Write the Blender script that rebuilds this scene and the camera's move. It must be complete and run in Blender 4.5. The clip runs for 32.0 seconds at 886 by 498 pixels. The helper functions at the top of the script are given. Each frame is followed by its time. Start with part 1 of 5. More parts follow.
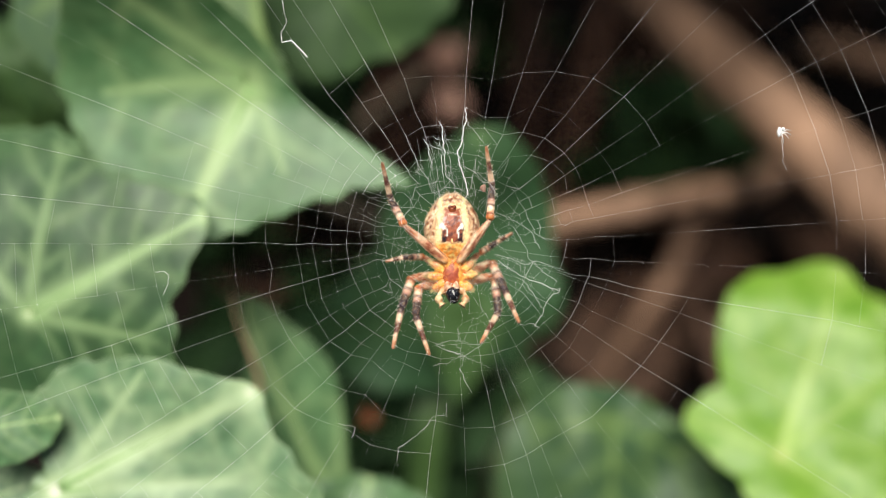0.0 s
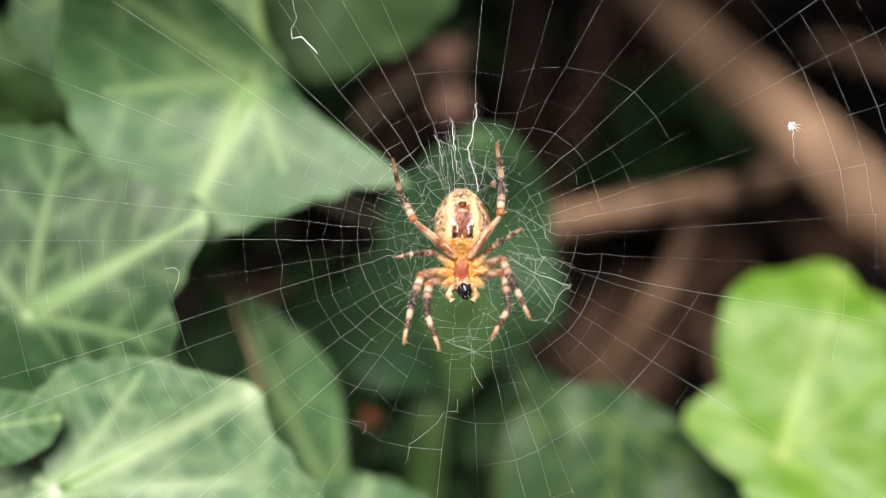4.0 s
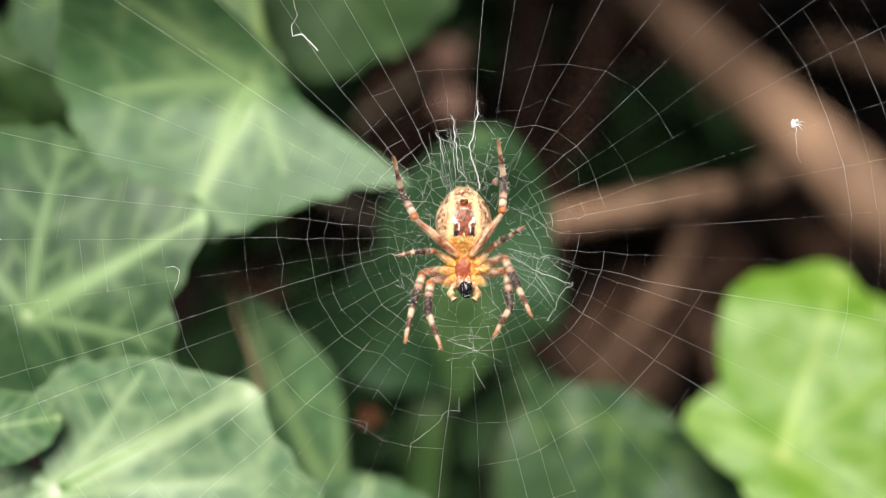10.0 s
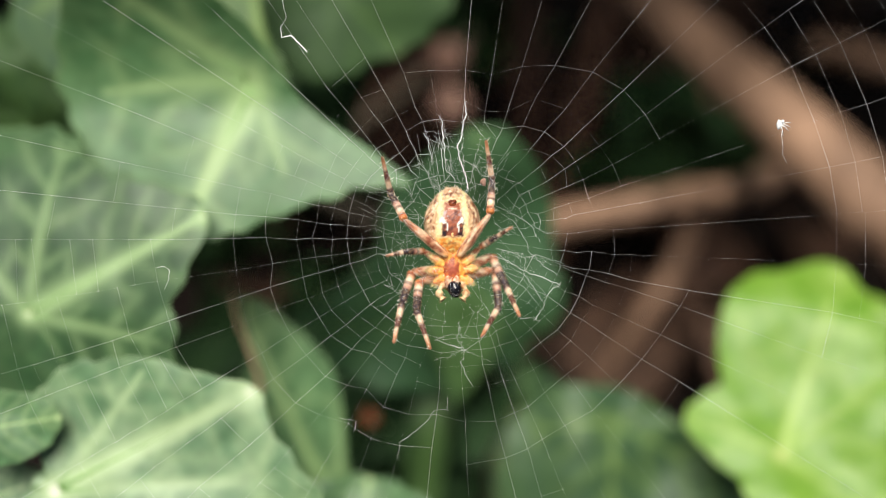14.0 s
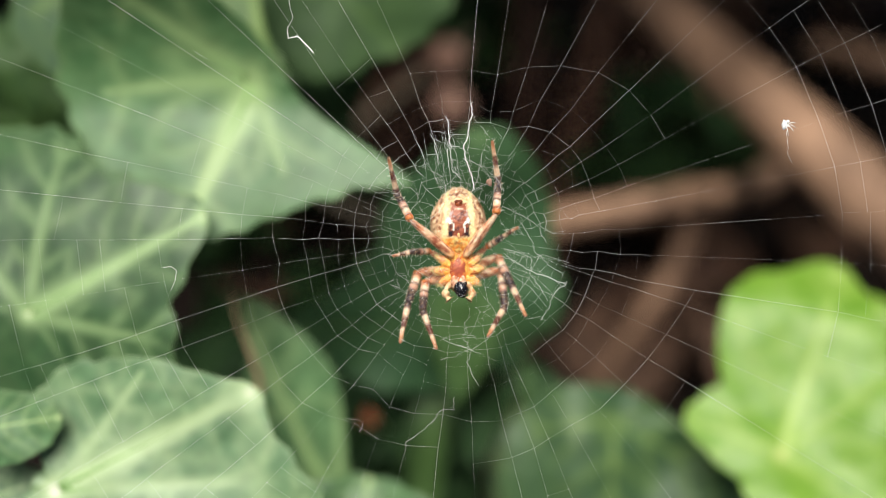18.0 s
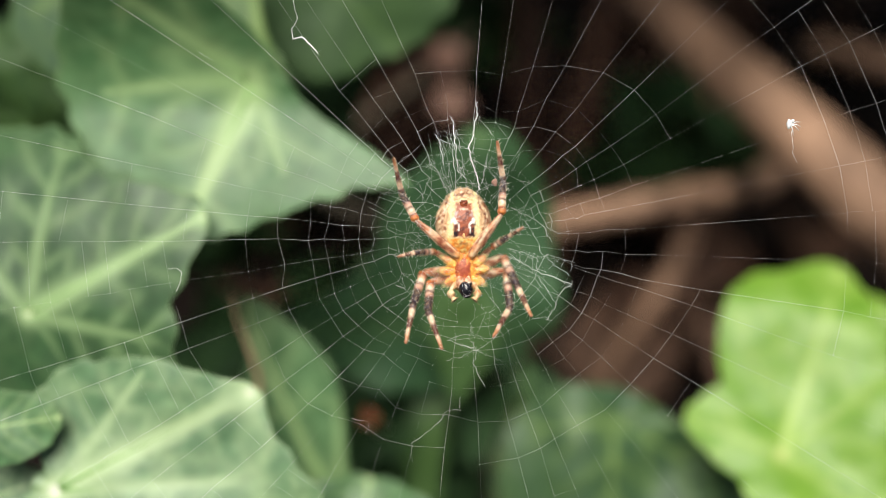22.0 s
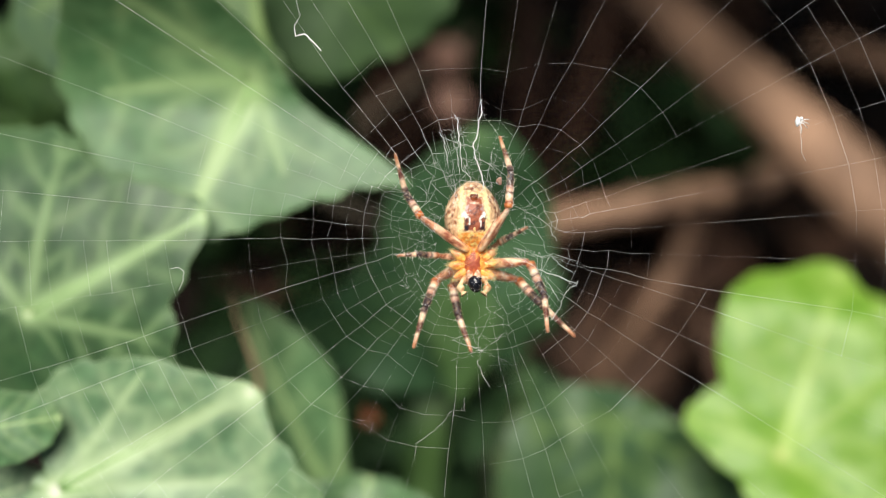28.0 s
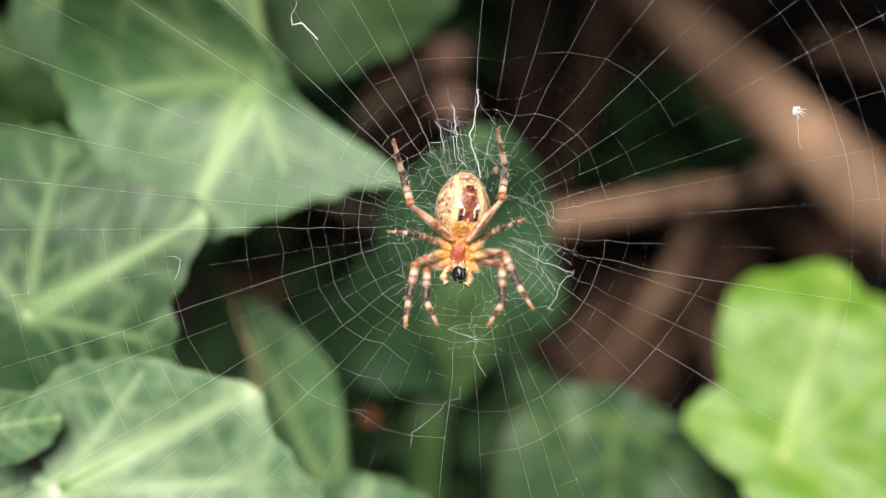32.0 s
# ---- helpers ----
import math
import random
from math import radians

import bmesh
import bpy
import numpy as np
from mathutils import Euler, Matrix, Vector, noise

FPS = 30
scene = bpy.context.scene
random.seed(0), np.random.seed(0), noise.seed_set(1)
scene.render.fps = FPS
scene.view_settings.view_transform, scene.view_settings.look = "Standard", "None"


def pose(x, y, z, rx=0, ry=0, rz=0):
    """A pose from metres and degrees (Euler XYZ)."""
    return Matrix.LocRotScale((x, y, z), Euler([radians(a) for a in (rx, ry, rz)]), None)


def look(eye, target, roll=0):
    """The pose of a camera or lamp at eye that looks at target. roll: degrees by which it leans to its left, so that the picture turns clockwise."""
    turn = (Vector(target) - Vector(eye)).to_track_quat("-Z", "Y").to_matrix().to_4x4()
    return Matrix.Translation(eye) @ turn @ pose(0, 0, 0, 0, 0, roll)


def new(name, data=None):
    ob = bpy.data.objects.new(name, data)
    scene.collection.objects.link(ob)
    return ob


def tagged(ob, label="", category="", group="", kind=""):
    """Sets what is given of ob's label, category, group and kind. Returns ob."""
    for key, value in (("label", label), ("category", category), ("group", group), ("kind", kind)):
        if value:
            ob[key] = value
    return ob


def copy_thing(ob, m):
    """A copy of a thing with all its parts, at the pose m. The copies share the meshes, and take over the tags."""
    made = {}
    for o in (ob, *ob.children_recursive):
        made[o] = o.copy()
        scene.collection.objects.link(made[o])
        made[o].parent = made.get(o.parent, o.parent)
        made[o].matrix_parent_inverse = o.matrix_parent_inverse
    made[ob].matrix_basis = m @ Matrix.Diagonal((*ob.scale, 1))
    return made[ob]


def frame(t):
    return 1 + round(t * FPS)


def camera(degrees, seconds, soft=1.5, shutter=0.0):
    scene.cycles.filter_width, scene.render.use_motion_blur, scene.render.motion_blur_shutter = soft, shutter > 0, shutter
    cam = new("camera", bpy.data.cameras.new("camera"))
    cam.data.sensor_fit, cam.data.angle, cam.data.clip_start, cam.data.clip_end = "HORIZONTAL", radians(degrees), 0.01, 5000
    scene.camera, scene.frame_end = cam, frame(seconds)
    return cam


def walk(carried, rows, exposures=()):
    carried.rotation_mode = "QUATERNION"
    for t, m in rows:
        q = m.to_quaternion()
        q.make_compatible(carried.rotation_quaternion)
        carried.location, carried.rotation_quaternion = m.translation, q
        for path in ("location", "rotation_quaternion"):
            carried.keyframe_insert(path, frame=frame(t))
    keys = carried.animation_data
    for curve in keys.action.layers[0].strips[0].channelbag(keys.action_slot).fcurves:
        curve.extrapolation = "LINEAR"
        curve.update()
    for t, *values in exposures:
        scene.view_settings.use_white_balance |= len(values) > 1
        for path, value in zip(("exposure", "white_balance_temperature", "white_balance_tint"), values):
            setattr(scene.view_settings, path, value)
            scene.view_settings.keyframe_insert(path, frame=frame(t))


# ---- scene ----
# ---- camera ----
# The web hangs 0.16 m over the ground; the camera stands still 0.1135 m before it, looking 30 degrees down.
HUB = Vector((0.0, 0.0, 0.16))
VIEW = Matrix.Translation(HUB) @ pose(0, 0, 0, 60, 0, 0)   # x right, y up along the web, z out of it to the front
MM = 0.001
cam = camera(45, 32.0, soft=0.88)
EYE = VIEW @ Vector((0, 0, 0.11347))
cam.data.dof.use_dof = True
cam.data.dof.focus_distance = 0.1137
cam.data.dof.aperture_fstop = 7.0
walk(cam, [(0, look(EYE, HUB)), (32, look(EYE, HUB))])

# ---- light: bright overcast sky with a soft high sun from the front ----
SUN_AT = Vector((-0.10, -0.47, 0.88)).normalized()
world = bpy.data.worlds.new("sky")
scene.world = world
world.use_nodes = True
wn = world.node_tree.nodes
sky = wn.new("ShaderNodeTexSky")
sky.sky_type = "NISHITA"
sky.sun_disc = False
sky.sun_elevation = math.asin(SUN_AT.z)
sky.sun_rotation = math.atan2(SUN_AT.x, SUN_AT.y)
sky.air_density, sky.dust_density, sky.ozone_density = 1.0, 4.0, 0.6
world.node_tree.links.new(sky.outputs[0], wn["Background"].inputs[0])
wn["Background"].inputs[1].default_value = 0.065
sun = new("sun", bpy.data.lights.new("sun", "SUN"))
sun.data.energy, sun.data.angle, sun.data.color = 5.0, radians(38), (1.0, 0.97, 0.88)
sun.matrix_world = look(SUN_AT * 5, (0, 0, 0))
scene.view_settings.exposure = 0.13


# ---- materials ----
def material(name, rough=0.5, spec=0.5):
    m = bpy.data.materials.new(name)
    m.use_nodes = True
    b = m.node_tree.nodes["Principled BSDF"]
    b.inputs["Roughness"].default_value = rough
    b.inputs["Specular IOR Level"].default_value = spec
    return m, m.node_tree.nodes, m.node_tree.links, b


def ramp(nodes, links, source, stops):
    r = nodes.new("ShaderNodeValToRGB")
    while len(r.color_ramp.elements) < len(stops):
        r.color_ramp.elements.new(0.5)
    for e, (at, c) in zip(r.color_ramp.elements, stops):
        e.position, e.color = at, (*c, 1)
    links.new(source, r.inputs[0])
    return r.outputs[0]


def grain(nodes, links, scale, detail=4.0, distortion=0.0):
    co = nodes.new("ShaderNodeTexCoord")
    n = nodes.new("ShaderNodeTexNoise")
    n.inputs["Scale"].default_value = scale
    n.inputs["Detail"].default_value = detail
    n.inputs["Distortion"].default_value = distortion
    links.new(co.outputs["Object"], n.inputs["Vector"])
    return n.outputs[0]


def mixed(nodes, links, kind, factor, a, b):
    x = nodes.new("ShaderNodeMix")
    x.data_type, x.blend_type = "RGBA", kind
    for socket, v in ((x.inputs[0], factor), (x.inputs[6], a), (x.inputs[7], b)):
        if isinstance(v, (int, float)):
            socket.default_value = v
        elif isinstance(v, tuple):
            socket.default_value = (*v, 1)
        else:
            links.new(v, socket)
    return x.outputs[2]


def bump(nodes, links, b, height, strength, distance):
    n = nodes.new("ShaderNodeBump")
    n.inputs["Strength"].default_value = strength
    n.inputs["Distance"].default_value = distance
    links.new(height, n.inputs["Height"])
    links.new(n.outputs[0], b.inputs["Normal"])


def see_through(m, nodes, links, b, colour, amount):
    """Mixes in light that passes through a thin thing."""
    t = nodes.new("ShaderNodeBsdfTranslucent")
    if isinstance(colour, tuple):
        t.inputs[0].default_value = (*colour, 1)
    else:
        links.new(colour, t.inputs[0])
    x = nodes.new("ShaderNodeMixShader")
    x.inputs[0].default_value = amount
    links.new(b.outputs[0], x.inputs[1])
    links.new(t.outputs[0], x.inputs[2])
    links.new(x.outputs[0], nodes["Material Output"].inputs[0])


def leaf_material(name, dark, light, vein, rough, amount, spec=0.52, fine_net=0.06):
    m, n, l, b = material(name, rough, spec)
    blotch = ramp(n, l, grain(n, l, 150, 5, 1.4), [(0.28, dark), (0.72, light)])
    fine = ramp(n, l, grain(n, l, 900, 3), [(0.3, (0.8, 0.8, 0.8)), (0.7, (1.1, 1.1, 1.1))])
    base = mixed(n, l, "MULTIPLY", 1.0, blotch, fine)
    # the net of fine veins between the main ones
    co = n.new("ShaderNodeTexCoord")
    shift = n.new("ShaderNodeTexNoise")
    shift.inputs["Scale"].default_value = 120
    bend = n.new("ShaderNodeVectorMath")
    bend.operation = "MULTIPLY_ADD"
    bend.inputs[1].default_value = (0.006, 0.006, 0.006)
    net = n.new("ShaderNodeTexVoronoi")
    net.feature = "DISTANCE_TO_EDGE"
    net.inputs["Scale"].default_value = 170
    l.new(co.outputs["Object"], shift.inputs["Vector"])
    l.new(shift.outputs["Color"], bend.inputs[0])
    l.new(co.outputs["Object"], bend.inputs[2])
    l.new(bend.outputs[0], net.inputs["Vector"])
    lines = ramp(n, l, net.outputs[0], [(0.0, (fine_net,) * 3), (0.22, (0.0, 0.0, 0.0))])
    base = mixed(n, l, "MIX", lines, base, vein)
    at = n.new("ShaderNodeAttribute")
    at.attribute_name = "vein"
    colour = mixed(n, l, "MIX", at.outputs["Fac"], base, vein)
    spot = n.new("ShaderNodeMapRange")
    spot.inputs["From Min"].default_value, spot.inputs["From Max"].default_value = 0.74, 1.0
    l.new(at.outputs["Fac"], spot.inputs["Value"])
    colour = mixed(n, l, "MIX", spot.outputs[0], colour, tuple(min(0.7, c * 1.5 + 0.08) for c in vein))
    l.new(colour, b.inputs["Base Color"])
    bump(n, l, b, grain(n, l, 700, 3), 0.25, 0.0004)
    see_through(m, n, l, b, colour, amount)
    return m


IVY = leaf_material("ivy_leaf_green", (0.016, 0.054, 0.016), (0.041, 0.104, 0.035), (0.356, 0.520, 0.232), 0.48, 0.15, 0.52)
IVY_PALE = leaf_material("ivy_leaf_pale", (0.047, 0.121, 0.041), (0.095, 0.204, 0.082), (0.400, 0.560, 0.240), 0.48, 0.15, 0.50)
IVY_MINT = leaf_material("ivy_leaf_mint", (0.063, 0.146, 0.059), (0.132, 0.256, 0.119), (0.500, 0.645, 0.340), 0.46, 0.18, 0.55, 0.20)
# Ivy greens with the shade behind the web put into their colour.
IVY_HALF_SHADE = leaf_material("ivy_leaf_half_shade", (0.028, 0.074, 0.030), (0.050, 0.112, 0.044), (0.270, 0.400, 0.100), 0.56, 0.16)
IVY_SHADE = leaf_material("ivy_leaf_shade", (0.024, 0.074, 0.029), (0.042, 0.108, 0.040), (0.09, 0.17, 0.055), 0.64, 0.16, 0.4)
IVY_FULL_SHADE = leaf_material("ivy_leaf_full_shade", (0.014, 0.042, 0.013), (0.026, 0.064, 0.020), (0.05, 0.11, 0.03), 0.7, 0.12, 0.3)
IVY_MID = leaf_material("ivy_leaf_mid", (0.026, 0.066, 0.018), (0.044, 0.098, 0.026), (0.085, 0.160, 0.040), 0.56, 0.22, 0.4)
IVY_GLOW = leaf_material("ivy_leaf_glow", (0.056, 0.124, 0.034), (0.082, 0.160, 0.048), (0.10, 0.185, 0.055), 0.6, 0.3, 0.3)
IVY_YOUNG = leaf_material("ivy_leaf_young", (0.135, 0.318, 0.015), (0.245, 0.440, 0.052), (0.43, 0.60, 0.15), 0.42, 0.36, 0.55)


def plain_material(name, a, b_colour, scale, rough=0.6, relief=0.4, depth=0.0005, spec=0.4):
    m, n, l, b = material(name, rough, spec)
    big = ramp(n, l, grain(n, l, scale, 4, 0.5), [(0.3, a), (0.7, b_colour)])
    fine = ramp(n, l, grain(n, l, scale * 9, 3), [(0.3, (0.75, 0.75, 0.75)), (0.7, (1.15, 1.15, 1.15))])
    l.new(mixed(n, l, "MULTIPLY", 1.0, big, fine), b.inputs["Base Color"])
    bump(n, l, b, grain(n, l, scale * 5, 4), relief, depth)
    return m


STALK = plain_material("ivy_stalk", (0.16, 0.24, 0.07), (0.24, 0.30, 0.11), 120, 0.45)
VEIN_PALE = plain_material("vein_pale", (0.17, 0.32, 0.10), (0.27, 0.44, 0.15), 300, 0.45, 0.2)
VEIN_DARK = plain_material("vein_dark", (0.06, 0.13, 0.04), (0.10, 0.19, 0.055), 300, 0.5, 0.2)
VEIN_YOUNG = plain_material("vein_young", (0.40, 0.56, 0.16), (0.50, 0.64, 0.24), 300, 0.5, 0.2)
STEM = plain_material("ivy_stem", (0.09, 0.075, 0.05), (0.15, 0.12, 0.08), 150, 0.7)
BARK = plain_material("dead_bark", (0.080, 0.045, 0.028), (0.430, 0.258, 0.165), 42, 0.75, 0.6, 0.001)
# Darker copies of BARK: the hollow's shade is put into their colour.
BARK_SHADE = plain_material("dead_bark_shade", (0.015, 0.0065, 0.0038), (0.074, 0.031, 0.016), 90, 0.8, 0.6, 0.001)
BARK_HALF_SHADE = plain_material("dead_bark_half_shade", (0.034, 0.015, 0.009), (0.205, 0.102, 0.060), 55, 0.8, 0.6, 0.001)
BROWNED_EDGE = plain_material("dry_stalk", (0.26, 0.18, 0.10), (0.42, 0.31, 0.18), 160, 0.7)
CUT_WOOD = plain_material("cut_wood", (0.26, 0.14, 0.10), (0.42, 0.25, 0.19), 140, 0.7)
DRY = plain_material("dry_leaf", (0.017, 0.008, 0.0045), (0.120, 0.058, 0.033), 110, 0.75)
DRY_PALE = plain_material("dry_leaf_pale", (0.034, 0.017, 0.010), (0.185, 0.104, 0.066), 110, 0.75)
RUST = plain_material("rust_leaf", (0.22, 0.05, 0.016), (0.30, 0.09, 0.024), 150, 0.6)
WALL = plain_material("added_wall", (0.05, 0.05, 0.038), (0.09, 0.085, 0.065), 6, 0.9, 0.5, 0.004)
# Dark soil, lowered to near black so its colour holds the shade.
SOIL = plain_material("shaded_soil", (0.005, 0.0032, 0.0022), (0.016, 0.009, 0.006), 60, 0.95, 0.8, 0.003, 0.2)


def silk_material(name, value, amount):
    m, n, l, b = material(name, 0.35, 0.5)
    l.new(ramp(n, l, grain(n, l, 400, 2), [(0.35, (value * 0.85,) * 3), (0.65, (value,) * 3)]), b.inputs["Base Color"])
    see_through(m, n, l, b, (0.8, 0.8, 0.8), amount)
    return m


SILK = silk_material("silk", 0.95, 0.2)
SILK_WHITE = silk_material("white_silk", 0.98, 0.15)


def pattern_material(name, rough, amount, relief):
    """Colour from the thing's own marking, with fine mottling over it."""
    m, n, l, b = material(name, rough, 0.45)
    at = n.new("ShaderNodeAttribute")
    at.attribute_name = "marking"
    fine = ramp(n, l, grain(n, l, 2600, 3), [(0.3, (0.72, 0.68, 0.64)), (0.65, (1.1, 1.1, 1.1))])
    colour = mixed(n, l, "MULTIPLY", 1.0, at.outputs["Color"], fine)
    l.new(colour, b.inputs["Base Color"])
    bump(n, l, b, grain(n, l, 3500, 3), relief, 0.0001)
    see_through(m, n, l, b, colour, amount)
    return m


BODY_SKIN = pattern_material("spider_skin", 0.42, 0.10, 0.5)
LEG_SKIN = pattern_material("spider_leg_skin", 0.38, 0.18, 0.4)
PREY_SHELL, _n, _l, _b = material("black_shell", 0.16, 0.6)
_l.new(ramp(_n, _l, grain(_n, _l, 1800, 3), [(0.4, (0.004, 0.004, 0.006)), (0.75, (0.03, 0.03, 0.036))]), _b.inputs["Base Color"])
bump(_n, _l, _b, grain(_n, _l, 2500, 2), 0.6, 0.0002)


# ---- mesh tools ----
def part(name, mesh, mat, parent, label=""):
    ob = new(name, mesh)
    if mat and not mesh.materials:
        mesh.materials.append(mat)
    ob.parent = parent
    if label:
        tagged(ob, label)
    return ob


def thing(name, m, label, category, group="", kind=""):
    ob = new(name)
    ob.empty_display_size = 0.005
    ob.matrix_world = m
    return tagged(ob, label, category, group, kind)


def mesh_of(name, verts, faces, smooth=True):
    me = bpy.data.meshes.new(name)
    me.from_pydata([tuple(v) for v in verts], [], faces)
    if smooth:
        me.polygons.foreach_set("use_smooth", [True] * len(me.polygons))
    me.update()
    return me


def tube(verts, faces, path, radii, sides=3, caps=True):
    """Adds a tube along a path to lists of vertices and faces."""
    path = [Vector(p) for p in path]
    n, start = len(path), len(verts)
    if isinstance(radii, float):
        radii = [radii] * n
    side = None
    for i, p in enumerate(path):
        d = (path[min(i + 1, n - 1)] - path[max(i - 1, 0)]).normalized()
        if side is None:
            side = d.cross(Vector((0.13, 0.37, 0.92))).normalized()
        side = (side - d * side.dot(d)).normalized()
        up = d.cross(side)
        for k in range(sides):
            a = 2 * math.pi * k / sides
            verts.append(p + (side * math.cos(a) + up * math.sin(a)) * radii[i])
    for i in range(n - 1):
        for k in range(sides):
            a, b = start + i * sides + k, start + i * sides + (k + 1) % sides
            faces.append((a, b, b + sides, a + sides))
    if caps:
        faces.append(tuple(start + k for k in reversed(range(sides))))
        faces.append(tuple(start + (n - 1) * sides + k for k in range(sides)))


def curve_points(points, steps=6):
    """A smooth way through a few points."""
    p = [Vector(q) for q in points]
    p = [p[0] * 2 - p[1], *p, p[-1] * 2 - p[-2]]
    out = []
    for i in range(1, len(p) - 2):
        for s in range(steps):
            t = s / steps
            out.append(0.5 * (2 * p[i] + (p[i + 1] - p[i - 1]) * t + (2 * p[i - 1] - 5 * p[i] + 4 * p[i + 1] - p[i + 2]) * t * t
                              + (3 * p[i] - p[i - 1] - 3 * p[i + 1] + p[i + 2]) * t ** 3))
    out.append(p[-2])
    return out


def blob(verts, faces, centre, size, rings=8, sides=10, lump=0.0, turn=None):
    """Adds a rounded lump."""
    k = len(verts)
    c = Vector(centre)
    for i in range(rings + 1):
        t = math.pi * i / rings
        for j in range(sides):
            a = 2 * math.pi * j / sides
            v = Vector((math.sin(t) * math.cos(a) * size[0], math.cos(t) * size[1], math.sin(t) * math.sin(a) * size[2]))
            if lump:
                v *= 1 + lump * noise.noise(v * (1.2 / size[0]) + c * 900)
            verts.append(c + (turn @ v if turn else v))
    for i in range(rings):
        for j in range(sides):
            a, b = k + i * sides + j, k + i * sides + (j + 1) % sides
            faces.append((a, b, b + sides, a + sides))


# ---- ground ----
def build_ground():
    """One sheet to the horizon, finer and rougher near the web."""
    steps = [0.0]
    d = 0.02
    while steps[-1] < 400:
        steps.append(steps[-1] + d)
        d *= 1.0 if steps[-1] < 0.9 else 1.35
    line = [-s for s in reversed(steps[1:])] + steps
    verts, faces, n = [], [], len(line)
    for y in line:
        for x in line:
            near = max(0.0, 1 - math.hypot(x, y - 0.3) / 1.2)
            h = 0.012 * noise.noise((x * 9, y * 9, 0)) + 0.005 * noise.noise((x * 40, y * 40, 3))
            verts.append((x, y + 0.3, near * h - 0.004))
    for j in range(n - 1):
        for i in range(n - 1):
            a = j * n + i
            faces.append((a, a + 1, a + n + 1, a + n))
    ob = new("ground", mesh_of("ground", verts, faces))
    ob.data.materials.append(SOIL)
    tagged(ob, "dark crumbly soil, blackened for the shade under ivy and dead twigs", "ground", kind="structure")


build_ground()


def build_wall():
    """An unseen plain low wall, added behind the camera to block low sky light."""
    w, h, d, y = 5.0, 0.55, 0.22, -1.35
    verts = [(x, yy, z) for x in (-w, w) for yy in (y - d, y) for z in (-0.02, h)]
    faces = [(0, 1, 3, 2), (4, 6, 7, 5), (0, 4, 5, 1), (2, 3, 7, 6), (1, 5, 7, 3), (0, 2, 6, 4)]
    ob = new("sky_block_wall", mesh_of("sky_block_wall", verts, faces, False))
    ob.data.materials.append(WALL)
    tagged(ob, "unseen plain dark wall added to block low sky light", "wall", kind="structure")


build_wall()


# ---- ivy ----
def vein_mark(x, y, veins, near, seed, rib, joint):
    """How much a place on the blade belongs to a vein: main veins, side veins off the nearest one, the joint and the tip."""
    v = 0.0
    for vi, (la, ll) in enumerate(veins):
        vx, vy = math.cos(radians(la)), math.sin(radians(la))
        along, off = x * vx + y * vy, abs(y * vx - x * vy)
        if 0 < along < ll:
            v = max(v, (0.78 if vi == 0 else 0.5) * math.exp(-(off / ((0.042 * rib if vi == 0 else 0.032 * (0.5 + 0.5 * rib)) * (1.2 - along / ll))) ** 2))
            if (la, ll) == near and off < along:
                q = ((along - off * 0.8) / 0.2 + 0.55 * noise.noise((along * 3.5, off * 3.5, seed))) % 1.0
                q = min(q, 1 - q) * 0.2
                v = max(v, 0.31 * math.exp(-(q / 0.034) ** 2) * max(0, 1 - off / (0.6 * ll)))
    tip_x, tip_y = math.cos(radians(veins[0][0])) * veins[0][1], math.sin(radians(veins[0][0])) * veins[0][1]
    return max(v, joint * math.exp(-(x * x + y * y) / 0.003), (0.95 if joint == 1 else 0.5) * math.exp(-((x - tip_x) ** 2 + (y - tip_y) ** 2) / 0.0028))


def blade_height(x, y, wave, seed, nod):
    r2 = x * x + y * y
    return (wave * (0.5 * noise.noise((x * 2.2, y * 2.2, seed * 3.1)) + 0.035 * noise.noise((x * 7, y * 7, seed)))
            - 0.45 * wave * r2 + nod * max(0.0, y + 0.12) ** 2)


